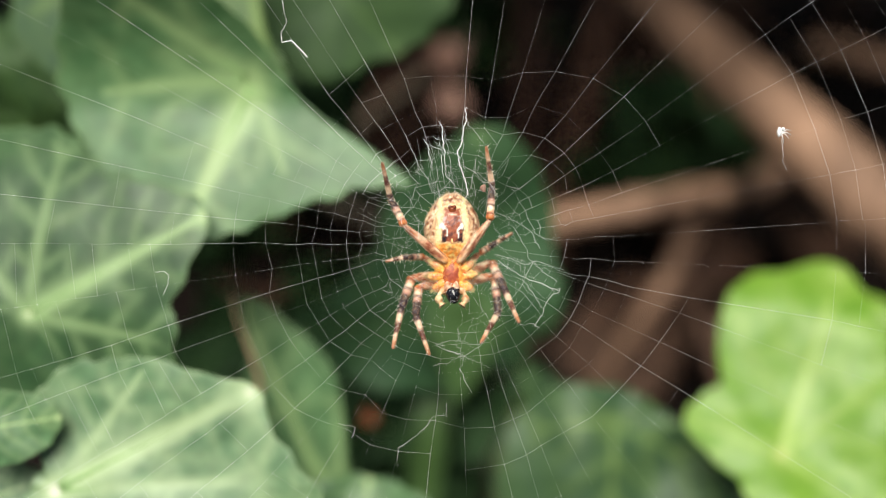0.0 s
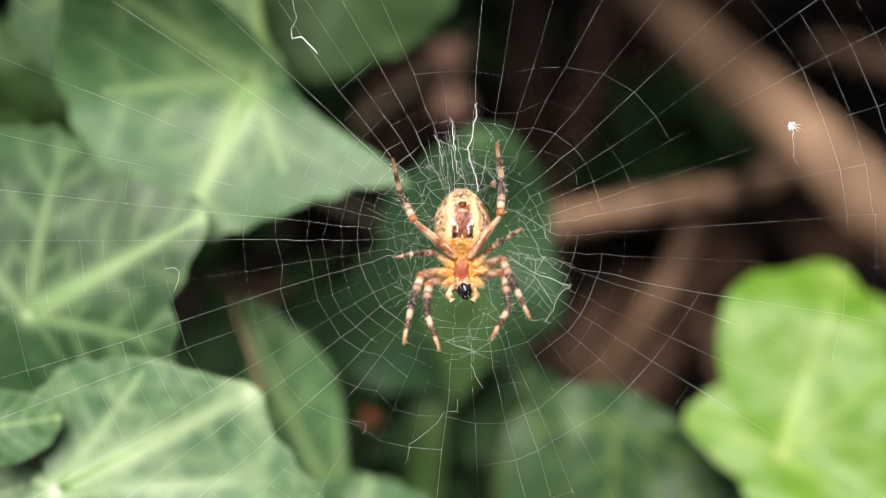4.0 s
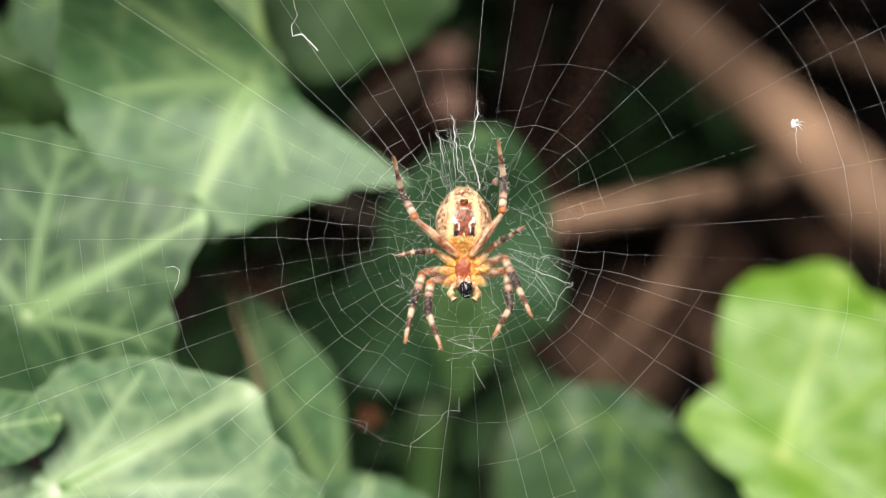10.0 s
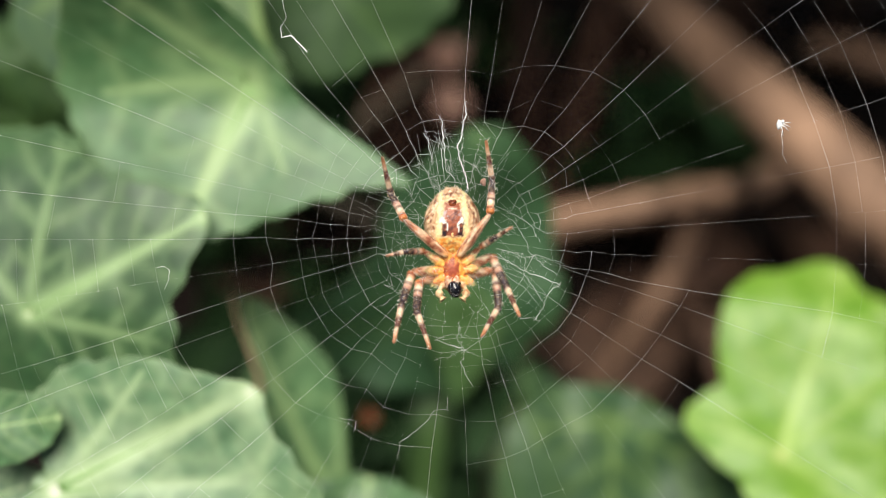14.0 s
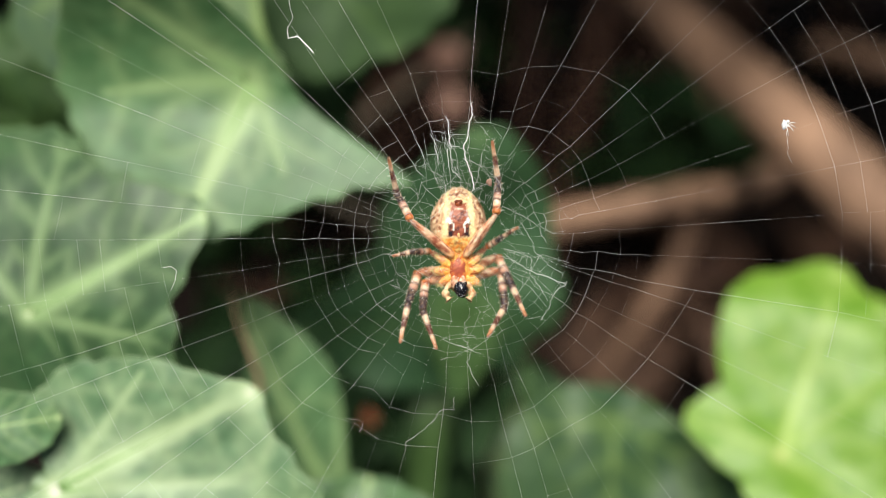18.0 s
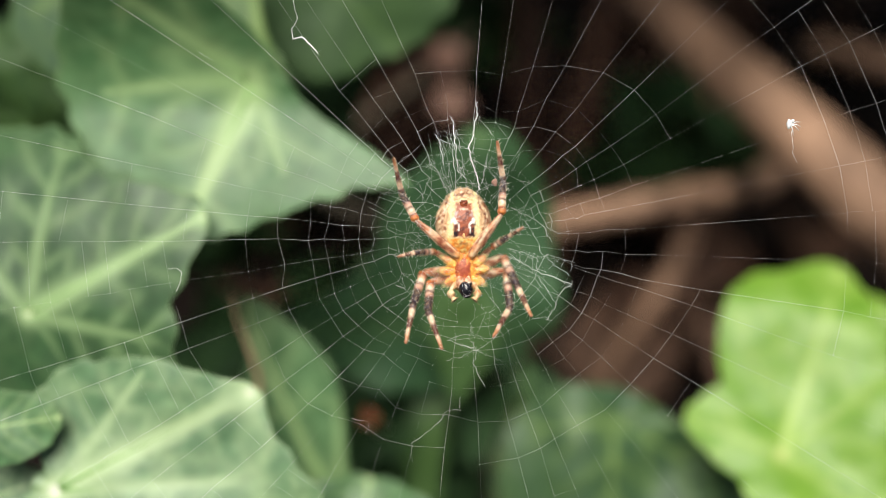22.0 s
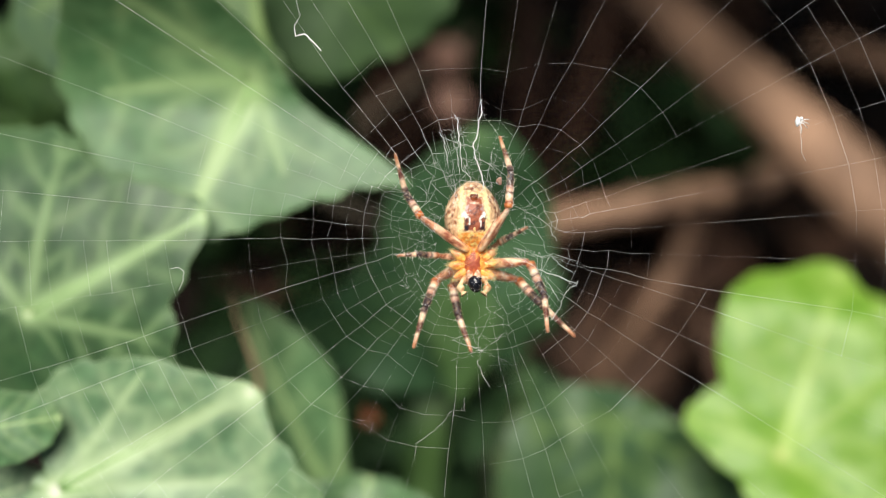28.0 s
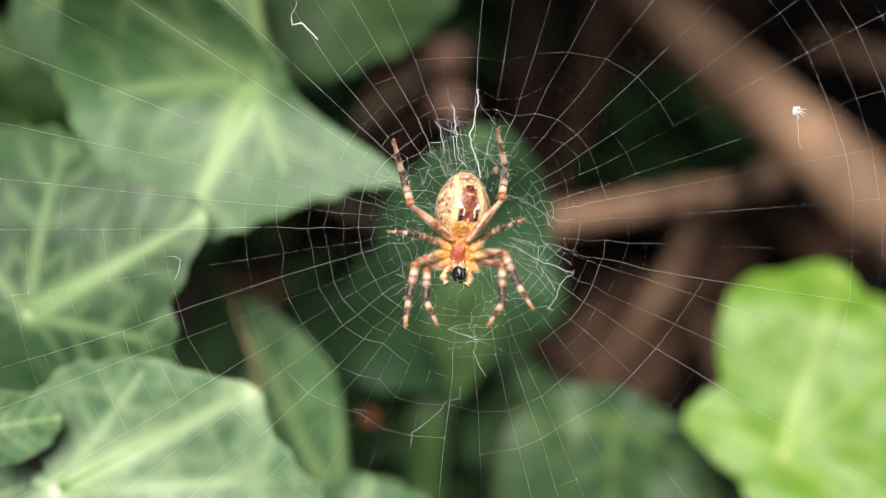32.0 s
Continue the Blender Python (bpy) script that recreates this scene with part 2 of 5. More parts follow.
def blade_mesh(name, rim, veins, size, wave, seed, nod=0.0, rib=1.0, joint=1.0):
    """An ivy blade whose stalk joins at the origin. rim: (angle, reach) of its tips and bays, in degrees and shares of size;
    veins: (angle, length) of the main veins. Side veins branch off them."""
    rng = random.Random(seed)
    around, rings = 180, 30
    rim = sorted((a % 360, r) for a, r in rim)
    edge = []
    for k in range(around):
        a = 360 * k / around
        i = max((i for i, (b, _) in enumerate(rim) if b <= a), default=-1)
        (a0, r0), (a1, r1) = rim[i], rim[(i + 1) % len(rim)]
        u, w = (a - a0) % 360, (a1 - a0) % 360 or 360
        w, d0, d1 = radians(w), radians(u), radians(w - u)
        # the straight way between two neighbours, bulged a little
        line = r0 * r1 * math.sin(min(w, 3.0)) / max(1e-4, r0 * math.sin(min(d0, 3.0)) + r1 * math.sin(min(d1, 3.0)))
        edge.append(max(min(line, max(r0, r1)), 0.08) * (1 + 0.05 * math.sin(math.pi * d0 / w)))
    edge = [(edge[k - 1] + 2 * edge[k] + edge[(k + 1) % around]) / 4 for k in range(around)]
    verts, faces, marks = [(0, 0, (blade_height(0, 0, wave, seed, nod) - 0.008) * size)], [], [joint]
    ph = [rng.uniform(0, 6.28) for _ in range(4)]
    for k in range(around):
        a = 360 * k / around
        rough = edge[k] * (1 + 0.010 * math.sin(a * 0.21 + ph[0]) + 0.008 * math.sin(a * 0.55 + ph[1]))
        c, s = math.cos(radians(a)), math.sin(radians(a))
        near = min(veins, key=lambda v: abs((a - v[0] + 180) % 360 - 180))
        for j in range(1, rings + 1):
            r = rough * (0.990 * (j / (rings - 1)) ** 0.9 if j < rings else 1.0)
            x, y = c * r, s * r
            v = max(vein_mark(x, y, veins, near, seed, rib, joint), 0.3 * (j / rings) ** 40)
            z = blade_height(x, y, wave, seed, nod) - 0.004 * v + wave * 0.05 * math.sin(a * 0.12 + ph[2]) * (j / rings) ** 3
            verts.append((x * size, y * size, z * size))
            marks.append(min(1.0, v))
    for k in range(around):
        b, c2 = 1 + k * rings, 1 + ((k + 1) % around) * rings
        faces.append((0, b, c2))
        for j in range(rings - 1):
            faces.append((b + j, b + j + 1, c2 + j + 1, c2 + j))
    me = mesh_of(name, verts, faces)
    me.attributes.new("vein", "FLOAT", "POINT").data.foreach_set("value", marks)
    return me


def vein_meshes(veins, size, wave, seed, nod, rib):
    """The raised main veins of a blade."""
    for vi, (la, ll) in enumerate(veins):
        verts, faces, way = [], [], []
        for i in range(13):
            d = 0.02 + ll * 0.93 * i / 12
            x, y = math.cos(radians(la)) * d, math.sin(radians(la)) * d
            way.append(Vector((x, y, blade_height(x, y, wave, seed, nod) - 0.0085)) * size)
        tube(verts, faces, way, [size * (0.0105 if vi == 0 else 0.0075) * (1.08 - i / 12) for i in range(13)], 7)
        yield mesh_of("ivy_vein", verts, faces)


# the usual ivy outline about a midrib at 90 degrees
FIVE = [(90, 1.0), (66, 0.62), (38, 0.78), (10, 0.5), (-20, 0.56), (-70, 0.28), (-90, 0.14), (-110, 0.28), (200, 0.56), (170, 0.5), (142, 0.78), (114, 0.62)]
FIVE_VEINS = [(90, 0.95), (38, 0.72), (142, 0.72), (-20, 0.5), (200, 0.5)]


def leaf(plant, x, y, z, size, rim, veins, mat, turn=0, pitch=0, roll=0, wave=0.5, seed=1, stem=None, label="", name="leaf", nod=0.0, rib=1.0, joint=1.0):
    """A leaf of the plant: place of its stalk's end in millimetres before the web, size in millimetres."""
    m = Matrix.Translation(VIEW @ (Vector((x, y, z)) * MM)) @ VIEW.to_3x3().to_4x4() @ pose(0, 0, 0, pitch, roll, 0) @ pose(0, 0, 0, 0, 0, turn)
    ob = part(name, blade_mesh("ivy_blade", rim, veins, size * MM, wave, seed, nod, rib, joint), mat, plant, label)
    ob.matrix_parent_inverse = Matrix()
    local = plant.matrix_world.inverted() @ m
    ob.matrix_basis = local
    mod = ob.modifiers.new("thickness", "SOLIDIFY")
    mod.thickness, mod.offset = 0.00035, -1
    for me in vein_meshes(veins, size * MM, wave, seed, nod, rib):
        part("vein", me, VEIN_PALE if mat in (IVY, IVY_PALE, IVY_MINT) else VEIN_YOUNG if mat == IVY_YOUNG else VEIN_DARK, ob)
    if stem is not None:
        end = m.inverted() @ (VIEW @ (Vector(stem) * MM))
        verts, faces = [], []
        way = curve_points([(0, 0, -0.0016), Vector((0, 0, -0.005)) + end * 0.12, end * 0.55 + Vector((0, 0, -0.006)), end], 5)
        tube(verts, faces, way, [0.0011 - 0.0003 * i / len(way) for i in range(len(way))], 8)
        part("petiole", mesh_of("petiole", verts, faces), STALK, ob)
    return ob


def plant_at(x, y, z, label):
    """An ivy plant whose stem leaves the ground below a place before the web."""
    p = VIEW @ (Vector((x, y, z)) * MM)
    return thing("ivy_plant", Matrix.Translation((p.x, p.y, -0.005)), label, "plant", "ivy plants")


def stem_of(plant, points, thick):
    """The stem from the ground up, through places in millimetres before the web."""
    inv = plant.matrix_world.inverted()
    way = [Vector((0, 0, 0))] + [inv @ (VIEW @ (Vector(p) * MM)) for p in points]
    way = curve_points(way, 8)
    verts, faces = [], []
    n = len(way)
    tube(verts, faces, way, [thick * (1 - 0.55 * i / n) * (1 + 0.15 * noise.noise((i * 0.7, thick * 900, 0))) for i in range(n)], 10)
    return part("stem", mesh_of("ivy_stem", verts, faces), STEM, plant)


LEFT = plant_at(-62.4, -65.3, -107.8, "tall ivy plant with broad green pale-veined leaves")
stem_of(LEFT, [(-60.8, -52.3, -102.1), (-63.4, -16.7, -85.1), (-56.5, 15.2, -90.8), (-31.7, 45.7, -113.5), (-28.2, 80.7, -124.8)], 0.0022)
BACK = plant_at(15.6, -59.2, -141.8, "ivy behind the web with shade put into its leaf colours")
stem_of(BACK, [(12.7, -50.0, -136.2), (-3.0, -20.0, -124.8), (-11.1, 2.8, -136.2), (-30.9, 19.4, -147.5), (8.4, 57.1, -170.2)], 0.0026)
RIGHT = plant_at(76.1, -67.5, -96.4, "young ivy shoot with bright yellow-green leaves")
stem_of(RIGHT, [(75.1, -56.0, -90.8), (73.0, -38.6, -79.4), (90.2, -21.5, -90.8)], 0.0022)
leaf(LEFT, -26.2, 22.8, -34.7, 40.2, [(-32, 0.655), (-37, 0.585), (-45, 0.51), (-63, 0.45), (-88, 0.48), (-98, 0.52), (-106, 0.57), (-111, 0.60), (-117, 0.58), (-128, 0.56), (-143, 0.58), (-152, 0.60), (-159, 0.60), (-174, 0.63), (176, 0.64), (167, 0.64), (156, 0.60), (143, 0.50), (132, 0.38), (114, 0.22), (74, 0.12), (9, 0.10), (-18, 0.17), (-27, 0.28), (-29.5, 0.42), (-31, 0.57)],
     [(-113, 0.54), (-71, 0.34), (-176, 0.52), (152, 0.46)],
     IVY_PALE, pitch=-12, roll=2, wave=0.09, seed=3, stem=(-56.5, 15.2, -90.8), label="broad pale-veined green leaf", nod=2.4, rib=1.5, joint=0.72)
leaf(LEFT, -21.9, 46.9, -56.7, 29.9, [(-14, 0.82), (-26, 0.78), (-41, 0.72), (-58, 0.65), (-75, 0.65), (-82, 0.66), (-90, 0.65), (-98, 0.60), (-114, 0.45), (-142, 0.32), (154, 0.40), (74, 0.67), (21, 1.00)],
     [(-46, 0.69), (-4, 0.76)],
     IVY_MID, pitch=6, roll=2, wave=0.1, seed=5, stem=(-30.0, 61.6, -119.1), label="shaded green leaf", rib=0.8, joint=0.7)
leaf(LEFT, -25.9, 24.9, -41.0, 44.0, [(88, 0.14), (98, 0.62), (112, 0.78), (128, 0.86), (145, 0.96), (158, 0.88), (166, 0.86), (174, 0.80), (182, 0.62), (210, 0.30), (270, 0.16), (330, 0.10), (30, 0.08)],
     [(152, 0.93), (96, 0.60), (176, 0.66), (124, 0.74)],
     IVY_HALF_SHADE, pitch=4, roll=-4, wave=0.08, seed=61, stem=(-31.7, 45.7, -113.5), label="broad shaded green leaf with a yellowish midrib", rib=1.3, joint=0.6)
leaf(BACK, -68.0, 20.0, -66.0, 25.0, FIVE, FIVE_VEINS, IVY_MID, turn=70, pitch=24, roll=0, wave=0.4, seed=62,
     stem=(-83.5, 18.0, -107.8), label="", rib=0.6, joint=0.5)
leaf(BACK, -26.0, 34.0, -84.0, 24.0, FIVE, FIVE_VEINS, IVY_FULL_SHADE, turn=150, pitch=20, roll=-8, wave=0.4, seed=63,
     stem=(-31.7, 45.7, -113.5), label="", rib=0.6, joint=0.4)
leaf(LEFT, -54.0, -8.6, -24.8, 26.2, [(28, 1.00), (16, 0.86), (4, 0.72), (-13, 0.76), (-28, 0.80), (-53, 0.67), (-82, 0.66), (-107, 0.76), (-129, 0.83), (149, 0.58), (115, 0.95), (104, 0.92), (96, 0.89), (84, 0.85), (74, 0.79), (62, 0.74), (49, 0.83), (37, 0.94)],
     [(28, 0.99), (-11, 0.73), (83, 0.83), (130, 0.49)],
     IVY, pitch=9, roll=-8, wave=0.1, seed=7, stem=(-63.4, -16.7, -85.1), label="broad green leaf with a pale midrib", nod=-0.4, rib=1.6)
leaf(LEFT, -48.3, -30.0, -19.3, 36.1, [(27, 0.76), (21, 0.73), (13, 0.76), (5, 0.83), (-3, 0.91), (-10, 1.00), (-29, 0.69), (-84, 0.25), (-150, 0.31), (-161, 0.19), (167, 0.05), (122, 0.06), (108, 0.30), (97, 0.365), (86, 0.42), (74, 0.45), (66, 0.485), (56, 0.525), (44, 0.59), (33, 0.68)],
     [(27, 0.74), (3, 0.85), (54, 0.50)],
     IVY_MINT, pitch=-11, roll=0, wave=0.15, seed=9, stem=(-61.3, -33.5, -85.1), label="broad bright green leaf with pale veins", nod=0.2, rib=1.3)
leaf(LEFT, -57.7, -22.1, -15.9, 11.2, [(8, 1.00), (-5, 0.90), (-18, 0.79), (-37, 0.59), (-73, 0.41), (-175, 0.29), (75, 0.44), (39, 0.67), (21, 0.88)],
     [(8, 0.97)],
     IVY_PALE, pitch=-2, roll=6, wave=0.12, seed=11, stem=(-73.8, -27.9, -90.8), label="small curled leaf", rib=0.5)
leaf(LEFT, -59.3, -32.3, -22.7, 8.8, [(21, 0.98), (4, 1.00), (-22, 0.88), (-101, 0.56), (171, 0.57), (109, 0.64), (67, 0.69), (38, 0.86)],
     [(19, 0.95), (54, 0.73)],
     IVY_PALE, pitch=-14, roll=4, wave=0.12, seed=12, stem=(-76.0, -44.0, -85.1), label="pale green leaf tucked under a broader one", rib=0.7, joint=0.7)
leaf(LEFT, -15.7, -41.5, -52.0, 38.3, [(115, 1.00), (116, 0.90), (117, 0.79), (119, 0.70), (128, 0.66), (144, 0.58), (-177, 0.40), (-68, 0.21), (16, 0.13), (80, 0.18), (88, 0.41), (91, 0.56), (98, 0.68), (106, 0.83), (112, 0.94)],
     [(116, 0.95), (91, 0.50)],
     IVY_PALE, pitch=4, roll=-4, wave=0.06, seed=13, stem=(-42.6, -44.3, -107.8), label="narrow leaf with a browned edge", rib=0.5)
leaf(LEFT, -11.7, -43.5, -40.8, 12.5, [(138, 1.00), (113, 0.90), (82, 0.84), (54, 0.87), (28, 0.96), (-28, 0.60), (-151, 0.58)],
     [(86, 0.80)],
     IVY_PALE, pitch=-16, roll=0, wave=0.3, seed=15, stem=(-42.6, -53.7, -107.8), label="")
leaf(BACK, -13.2, -31.0, -80.0, 2.4, FIVE, FIVE_VEINS, RUST, turn=20, pitch=-10, roll=0, wave=0.5, seed=16,
     stem=(-8.1, -45.2, -124.8), label="small rust-red withered leaf")
leaf(BACK, 0.3, -15.4, -74.9, 38.0, [(11, 0.53), (39, 0.63), (60, 0.84), (74, 0.97), (82, 0.98), (90, 0.90), (98, 0.82), (106, 0.73), (116, 0.66), (127, 0.50), (139, 0.48), (155, 0.54), (172, 0.72), (190, 0.60), (206, 0.50), (-126, 0.35), (-81, 0.33), (-32, 0.34), (-5, 0.42)],
     [(83, 0.95), (12, 0.58), (118, 0.60), (176, 0.68)],
     IVY_SHADE, pitch=22, roll=6, wave=0.25, seed=17, stem=(-5.5, -15.0, -124.8), label="green leaf behind the web, its colour darkened for shade")
leaf(BACK, -4.6, -53.0, -88.0, 46.0, [(81, 1.00), (78, 0.90), (76, 0.61), (69, 0.30), (-22, 0.08), (-143, 0.08), (119, 0.14), (92, 0.49), (84, 0.81)],
     [(81, 0.95)],
     IVY_MID, pitch=8, roll=-8, wave=0.2, seed=18, stem=(-5.5, -47.7, -124.8), label="narrow mid-green leaf seen edge on")
# Added leaf whose pale green imitates a soft glow behind the web.
leaf(BACK, 3.2, -17.5, -72.5, 13.0, [(95, 0.92), (77, 0.90), (58, 0.80), (34, 0.62), (0, 0.45), (-50, 0.42), (-95, 0.80), (-130, 0.40), (180, 0.36), (150, 0.50), (131, 0.68), (111, 0.84)],
     [(95, 0.93)],
     IVY_GLOW, pitch=8, roll=0, wave=0.2, seed=60, stem=(0.8, -35.1, -124.8), label="small added leaf behind the web, its pale green imitating a glow", rib=0.6, joint=0.6)
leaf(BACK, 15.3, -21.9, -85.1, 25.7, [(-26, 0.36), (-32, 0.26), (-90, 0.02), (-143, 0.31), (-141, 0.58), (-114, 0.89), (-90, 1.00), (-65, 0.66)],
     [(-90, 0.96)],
     IVY_FULL_SHADE, pitch=-6, roll=-4, wave=0.4, seed=19, stem=(2.1, -28.2, -130.5), label="")
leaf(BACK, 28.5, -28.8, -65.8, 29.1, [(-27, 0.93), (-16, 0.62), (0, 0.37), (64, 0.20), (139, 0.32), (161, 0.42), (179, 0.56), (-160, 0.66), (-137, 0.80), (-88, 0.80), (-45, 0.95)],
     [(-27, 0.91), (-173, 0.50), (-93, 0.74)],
     IVY_HALF_SHADE, pitch=-11, roll=0, wave=0.3, seed=21, stem=(15.0, -41.1, -130.5), label="broad low green leaf, its colour darkened for shade", rib=0.3, joint=0.3)
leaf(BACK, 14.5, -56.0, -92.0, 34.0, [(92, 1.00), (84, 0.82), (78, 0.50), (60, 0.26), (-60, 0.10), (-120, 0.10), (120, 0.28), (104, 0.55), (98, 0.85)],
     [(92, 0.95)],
     IVY_HALF_SHADE, pitch=-4, roll=-6, wave=0.2, seed=64, stem=(12.7, -58.0, -136.2), label="narrow green leaf with a yellowish midrib", rib=1.4, joint=0.5)
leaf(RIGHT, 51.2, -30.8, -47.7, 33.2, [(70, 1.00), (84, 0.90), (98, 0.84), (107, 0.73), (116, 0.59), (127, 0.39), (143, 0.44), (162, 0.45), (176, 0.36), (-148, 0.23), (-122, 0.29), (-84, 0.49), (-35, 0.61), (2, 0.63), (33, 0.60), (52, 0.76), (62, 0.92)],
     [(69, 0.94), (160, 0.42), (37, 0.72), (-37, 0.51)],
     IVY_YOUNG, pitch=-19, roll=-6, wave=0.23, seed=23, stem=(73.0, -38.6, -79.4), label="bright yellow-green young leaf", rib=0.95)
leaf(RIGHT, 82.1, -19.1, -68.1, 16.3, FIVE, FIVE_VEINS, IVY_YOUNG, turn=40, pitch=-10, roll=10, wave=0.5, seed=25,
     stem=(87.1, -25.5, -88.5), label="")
leaf(BACK, 70.2, 21.3, -249.6, 55.6, FIVE, FIVE_VEINS, IVY_FULL_SHADE, turn=-4, pitch=80, roll=0, wave=0.4, seed=51,
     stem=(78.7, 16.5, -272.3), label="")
leaf(BACK, 76.0, 33.0, -238.0, 41.0, FIVE, FIVE_VEINS, IVY_FULL_SHADE, turn=-8, pitch=24, roll=0, wave=0.4, seed=67,
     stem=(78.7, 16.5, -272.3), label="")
leaf(BACK, -16.8, -18.6, -107.8, 22.2, FIVE, FIVE_VEINS, IVY_HALF_SHADE, turn=-60, pitch=14, roll=0, wave=0.5, seed=50,
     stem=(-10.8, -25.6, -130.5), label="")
leaf(BACK, -43.3, -21.9, -147.5, 34.5, FIVE, FIVE_VEINS, IVY_FULL_SHADE, turn=-30, pitch=74, roll=0, wave=0.7, seed=30,
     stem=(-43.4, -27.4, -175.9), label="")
leaf(BACK, -59.9, -4.5, -181.6, 35.9, FIVE, FIVE_VEINS, IVY_FULL_SHADE, turn=10, pitch=78, roll=10, wave=0.7, seed=31,
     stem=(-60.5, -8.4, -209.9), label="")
leaf(BACK, -15.7, -37.3, -107.8, 21.0, FIVE, FIVE_VEINS, IVY_FULL_SHADE, turn=60, pitch=-20, roll=0, wave=0.7, seed=32,
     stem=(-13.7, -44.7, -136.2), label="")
leaf(BACK, -45.2, 16.0, -158.9, 33.1, FIVE, FIVE_VEINS, IVY_FULL_SHADE, turn=-110, pitch=62, roll=0, wave=0.7, seed=33,
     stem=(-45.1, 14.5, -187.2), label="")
leaf(BACK, 21.3, 75.6, -306.4, 44.4, FIVE, FIVE_VEINS, IVY_FULL_SHADE, turn=10, pitch=80, roll=10, wave=0.7, seed=34,
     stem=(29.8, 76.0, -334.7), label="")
leaf(BACK, 87.8, 26.6, -340.4, 76.7, FIVE, FIVE_VEINS, IVY_FULL_SHADE, turn=-45, pitch=80, roll=0, wave=0.7, seed=35,
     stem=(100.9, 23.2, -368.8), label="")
leaf(BACK, -82.5, 16.1, -102.1, 26.2, FIVE, FIVE_VEINS, IVY_FULL_SHADE, turn=40, pitch=-10, roll=0, wave=0.7, seed=36,
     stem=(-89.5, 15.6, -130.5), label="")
leaf(BACK, -75.8, 29.7, -79.4, 23.4, FIVE, FIVE_VEINS, IVY_FULL_SHADE, turn=110, pitch=14, roll=0, wave=0.7, seed=37,
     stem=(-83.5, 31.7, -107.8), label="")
leaf(BACK, -9.6, -50.0, -102.1, 25.1, FIVE, FIVE_VEINS, IVY_FULL_SHADE, turn=-30, pitch=-20, roll=0, wave=0.7, seed=38,
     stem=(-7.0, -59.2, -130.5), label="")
leaf(BACK, -2.7, -35.4, -96.4, 24.4, FIVE, FIVE_VEINS, IVY_FULL_SHADE, turn=-5, pitch=-24, roll=16, wave=0.7, seed=39,
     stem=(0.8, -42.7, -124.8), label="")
leaf(BACK, 53.5, -62.2, -113.5, 31.2, FIVE, FIVE_VEINS, IVY_FULL_SHADE, turn=-40, pitch=-20, roll=0, wave=0.7, seed=40,
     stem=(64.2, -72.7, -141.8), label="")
leaf(BACK, -51.7, -31.8, -102.1, 29.6, FIVE, FIVE_VEINS, IVY_FULL_SHADE, turn=-70, pitch=-10, roll=0, wave=0.7, seed=41,
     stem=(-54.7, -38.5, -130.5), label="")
leaf(BACK, -23.6, -5.6, -158.9, 33.1, FIVE, FIVE_VEINS, IVY_FULL_SHADE, turn=-150, pitch=40, roll=0, wave=0.7, seed=42,
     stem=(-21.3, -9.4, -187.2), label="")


# ---- dead wood behind ----
def branch(name, points, radius, mat, label, category="branch", end_mat=None, group="dead branches", taper=0.35, stubs=2):
    """A dead branch through places in millimetres before the web; its first place lies on the ground or on other wood."""
    pts = [VIEW @ (Vector(p) * MM) for p in points]
    base = pts[0]
    ob = thing(name, Matrix.Translation(base), label, category, group)
    way = curve_points([p - base for p in pts], 9)
    verts, faces, n, sides = [], [], len(way), 16
    rad = [radius * MM * (1 - taper * i / n) * (1 + 0.10 * noise.noise((i * 0.35, radius, 1)) + 0.16 * max(0, noise.noise((i * 0.8, radius, 7)))) for i in range(n)]
    tube(verts, faces, way, rad, sides)
    for i, v in enumerate(verts):
        c = way[i // sides]
        verts[i] = c + (v - c) * (1 + 0.13 * noise.noise(v * 160) + 0.06 * noise.noise(v * 500))
    part("bark", mesh_of("branch_bark", verts, faces), mat, ob)
    rng = random.Random(int(radius * 1000))
    for k in range(stubs):
        i = int(n * (0.3 + 0.5 * (k + 0.5) / stubs))
        d = (way[i + 1] - way[i]).normalized()
        out = (d.orthogonal().normalized() + d * 0.6).normalized()
        out.rotate(Matrix.Rotation(rng.uniform(0, 6.28), 3, d))
        v2, f2 = [], []
        tube(v2, f2, [way[i], way[i] + out * rad[i] * 1.15, way[i] + out * rad[i] * 1.45], [rad[i] * 0.42, rad[i] * 0.33, rad[i] * 0.2], 9)
        part("knot", mesh_of("branch_knot", v2, f2), mat, ob, "broken stub of a side twig")
    if end_mat:
        v2, f2 = [], []
        d = (way[-1] - way[-2]).normalized()
        blob(v2, f2, way[-1], (rad[-1] * 1.02, rad[-1] * 0.9, rad[-1] * 1.02), 12, 16, 0.22, d.to_track_quat("Y", "Z").to_matrix())
        part("cut_end", mesh_of("cut_end", v2, f2), end_mat, ob, "pale rounded broken end")
    return ob


branch("dead_branch", [(188.1, -74.1, -191.9), (140.1, -27.4, -147.5), (102.6, 8.3, -136.2), (84.6, 30.7, -147.5), (66.6, 60.2, -181.6), (45.0, 95.8, -215.6)], 10.3, BARK, "thick pale tan dead branch slanting through the shade", "branch", taper=0.42)
branch("dead_branch", [(247.8, -6.5, -429.0), (132.0, 27.0, -262.0), (84.8, 16.5, -188.0), (57.4, 12.1, -147.5), (39.9, 8.8, -141.8), (23.2, 5.7, -136.2)], 3.76, BARK, "dead tan branch with a stubby end", "branch", CUT_WOOD, taper=0.05)
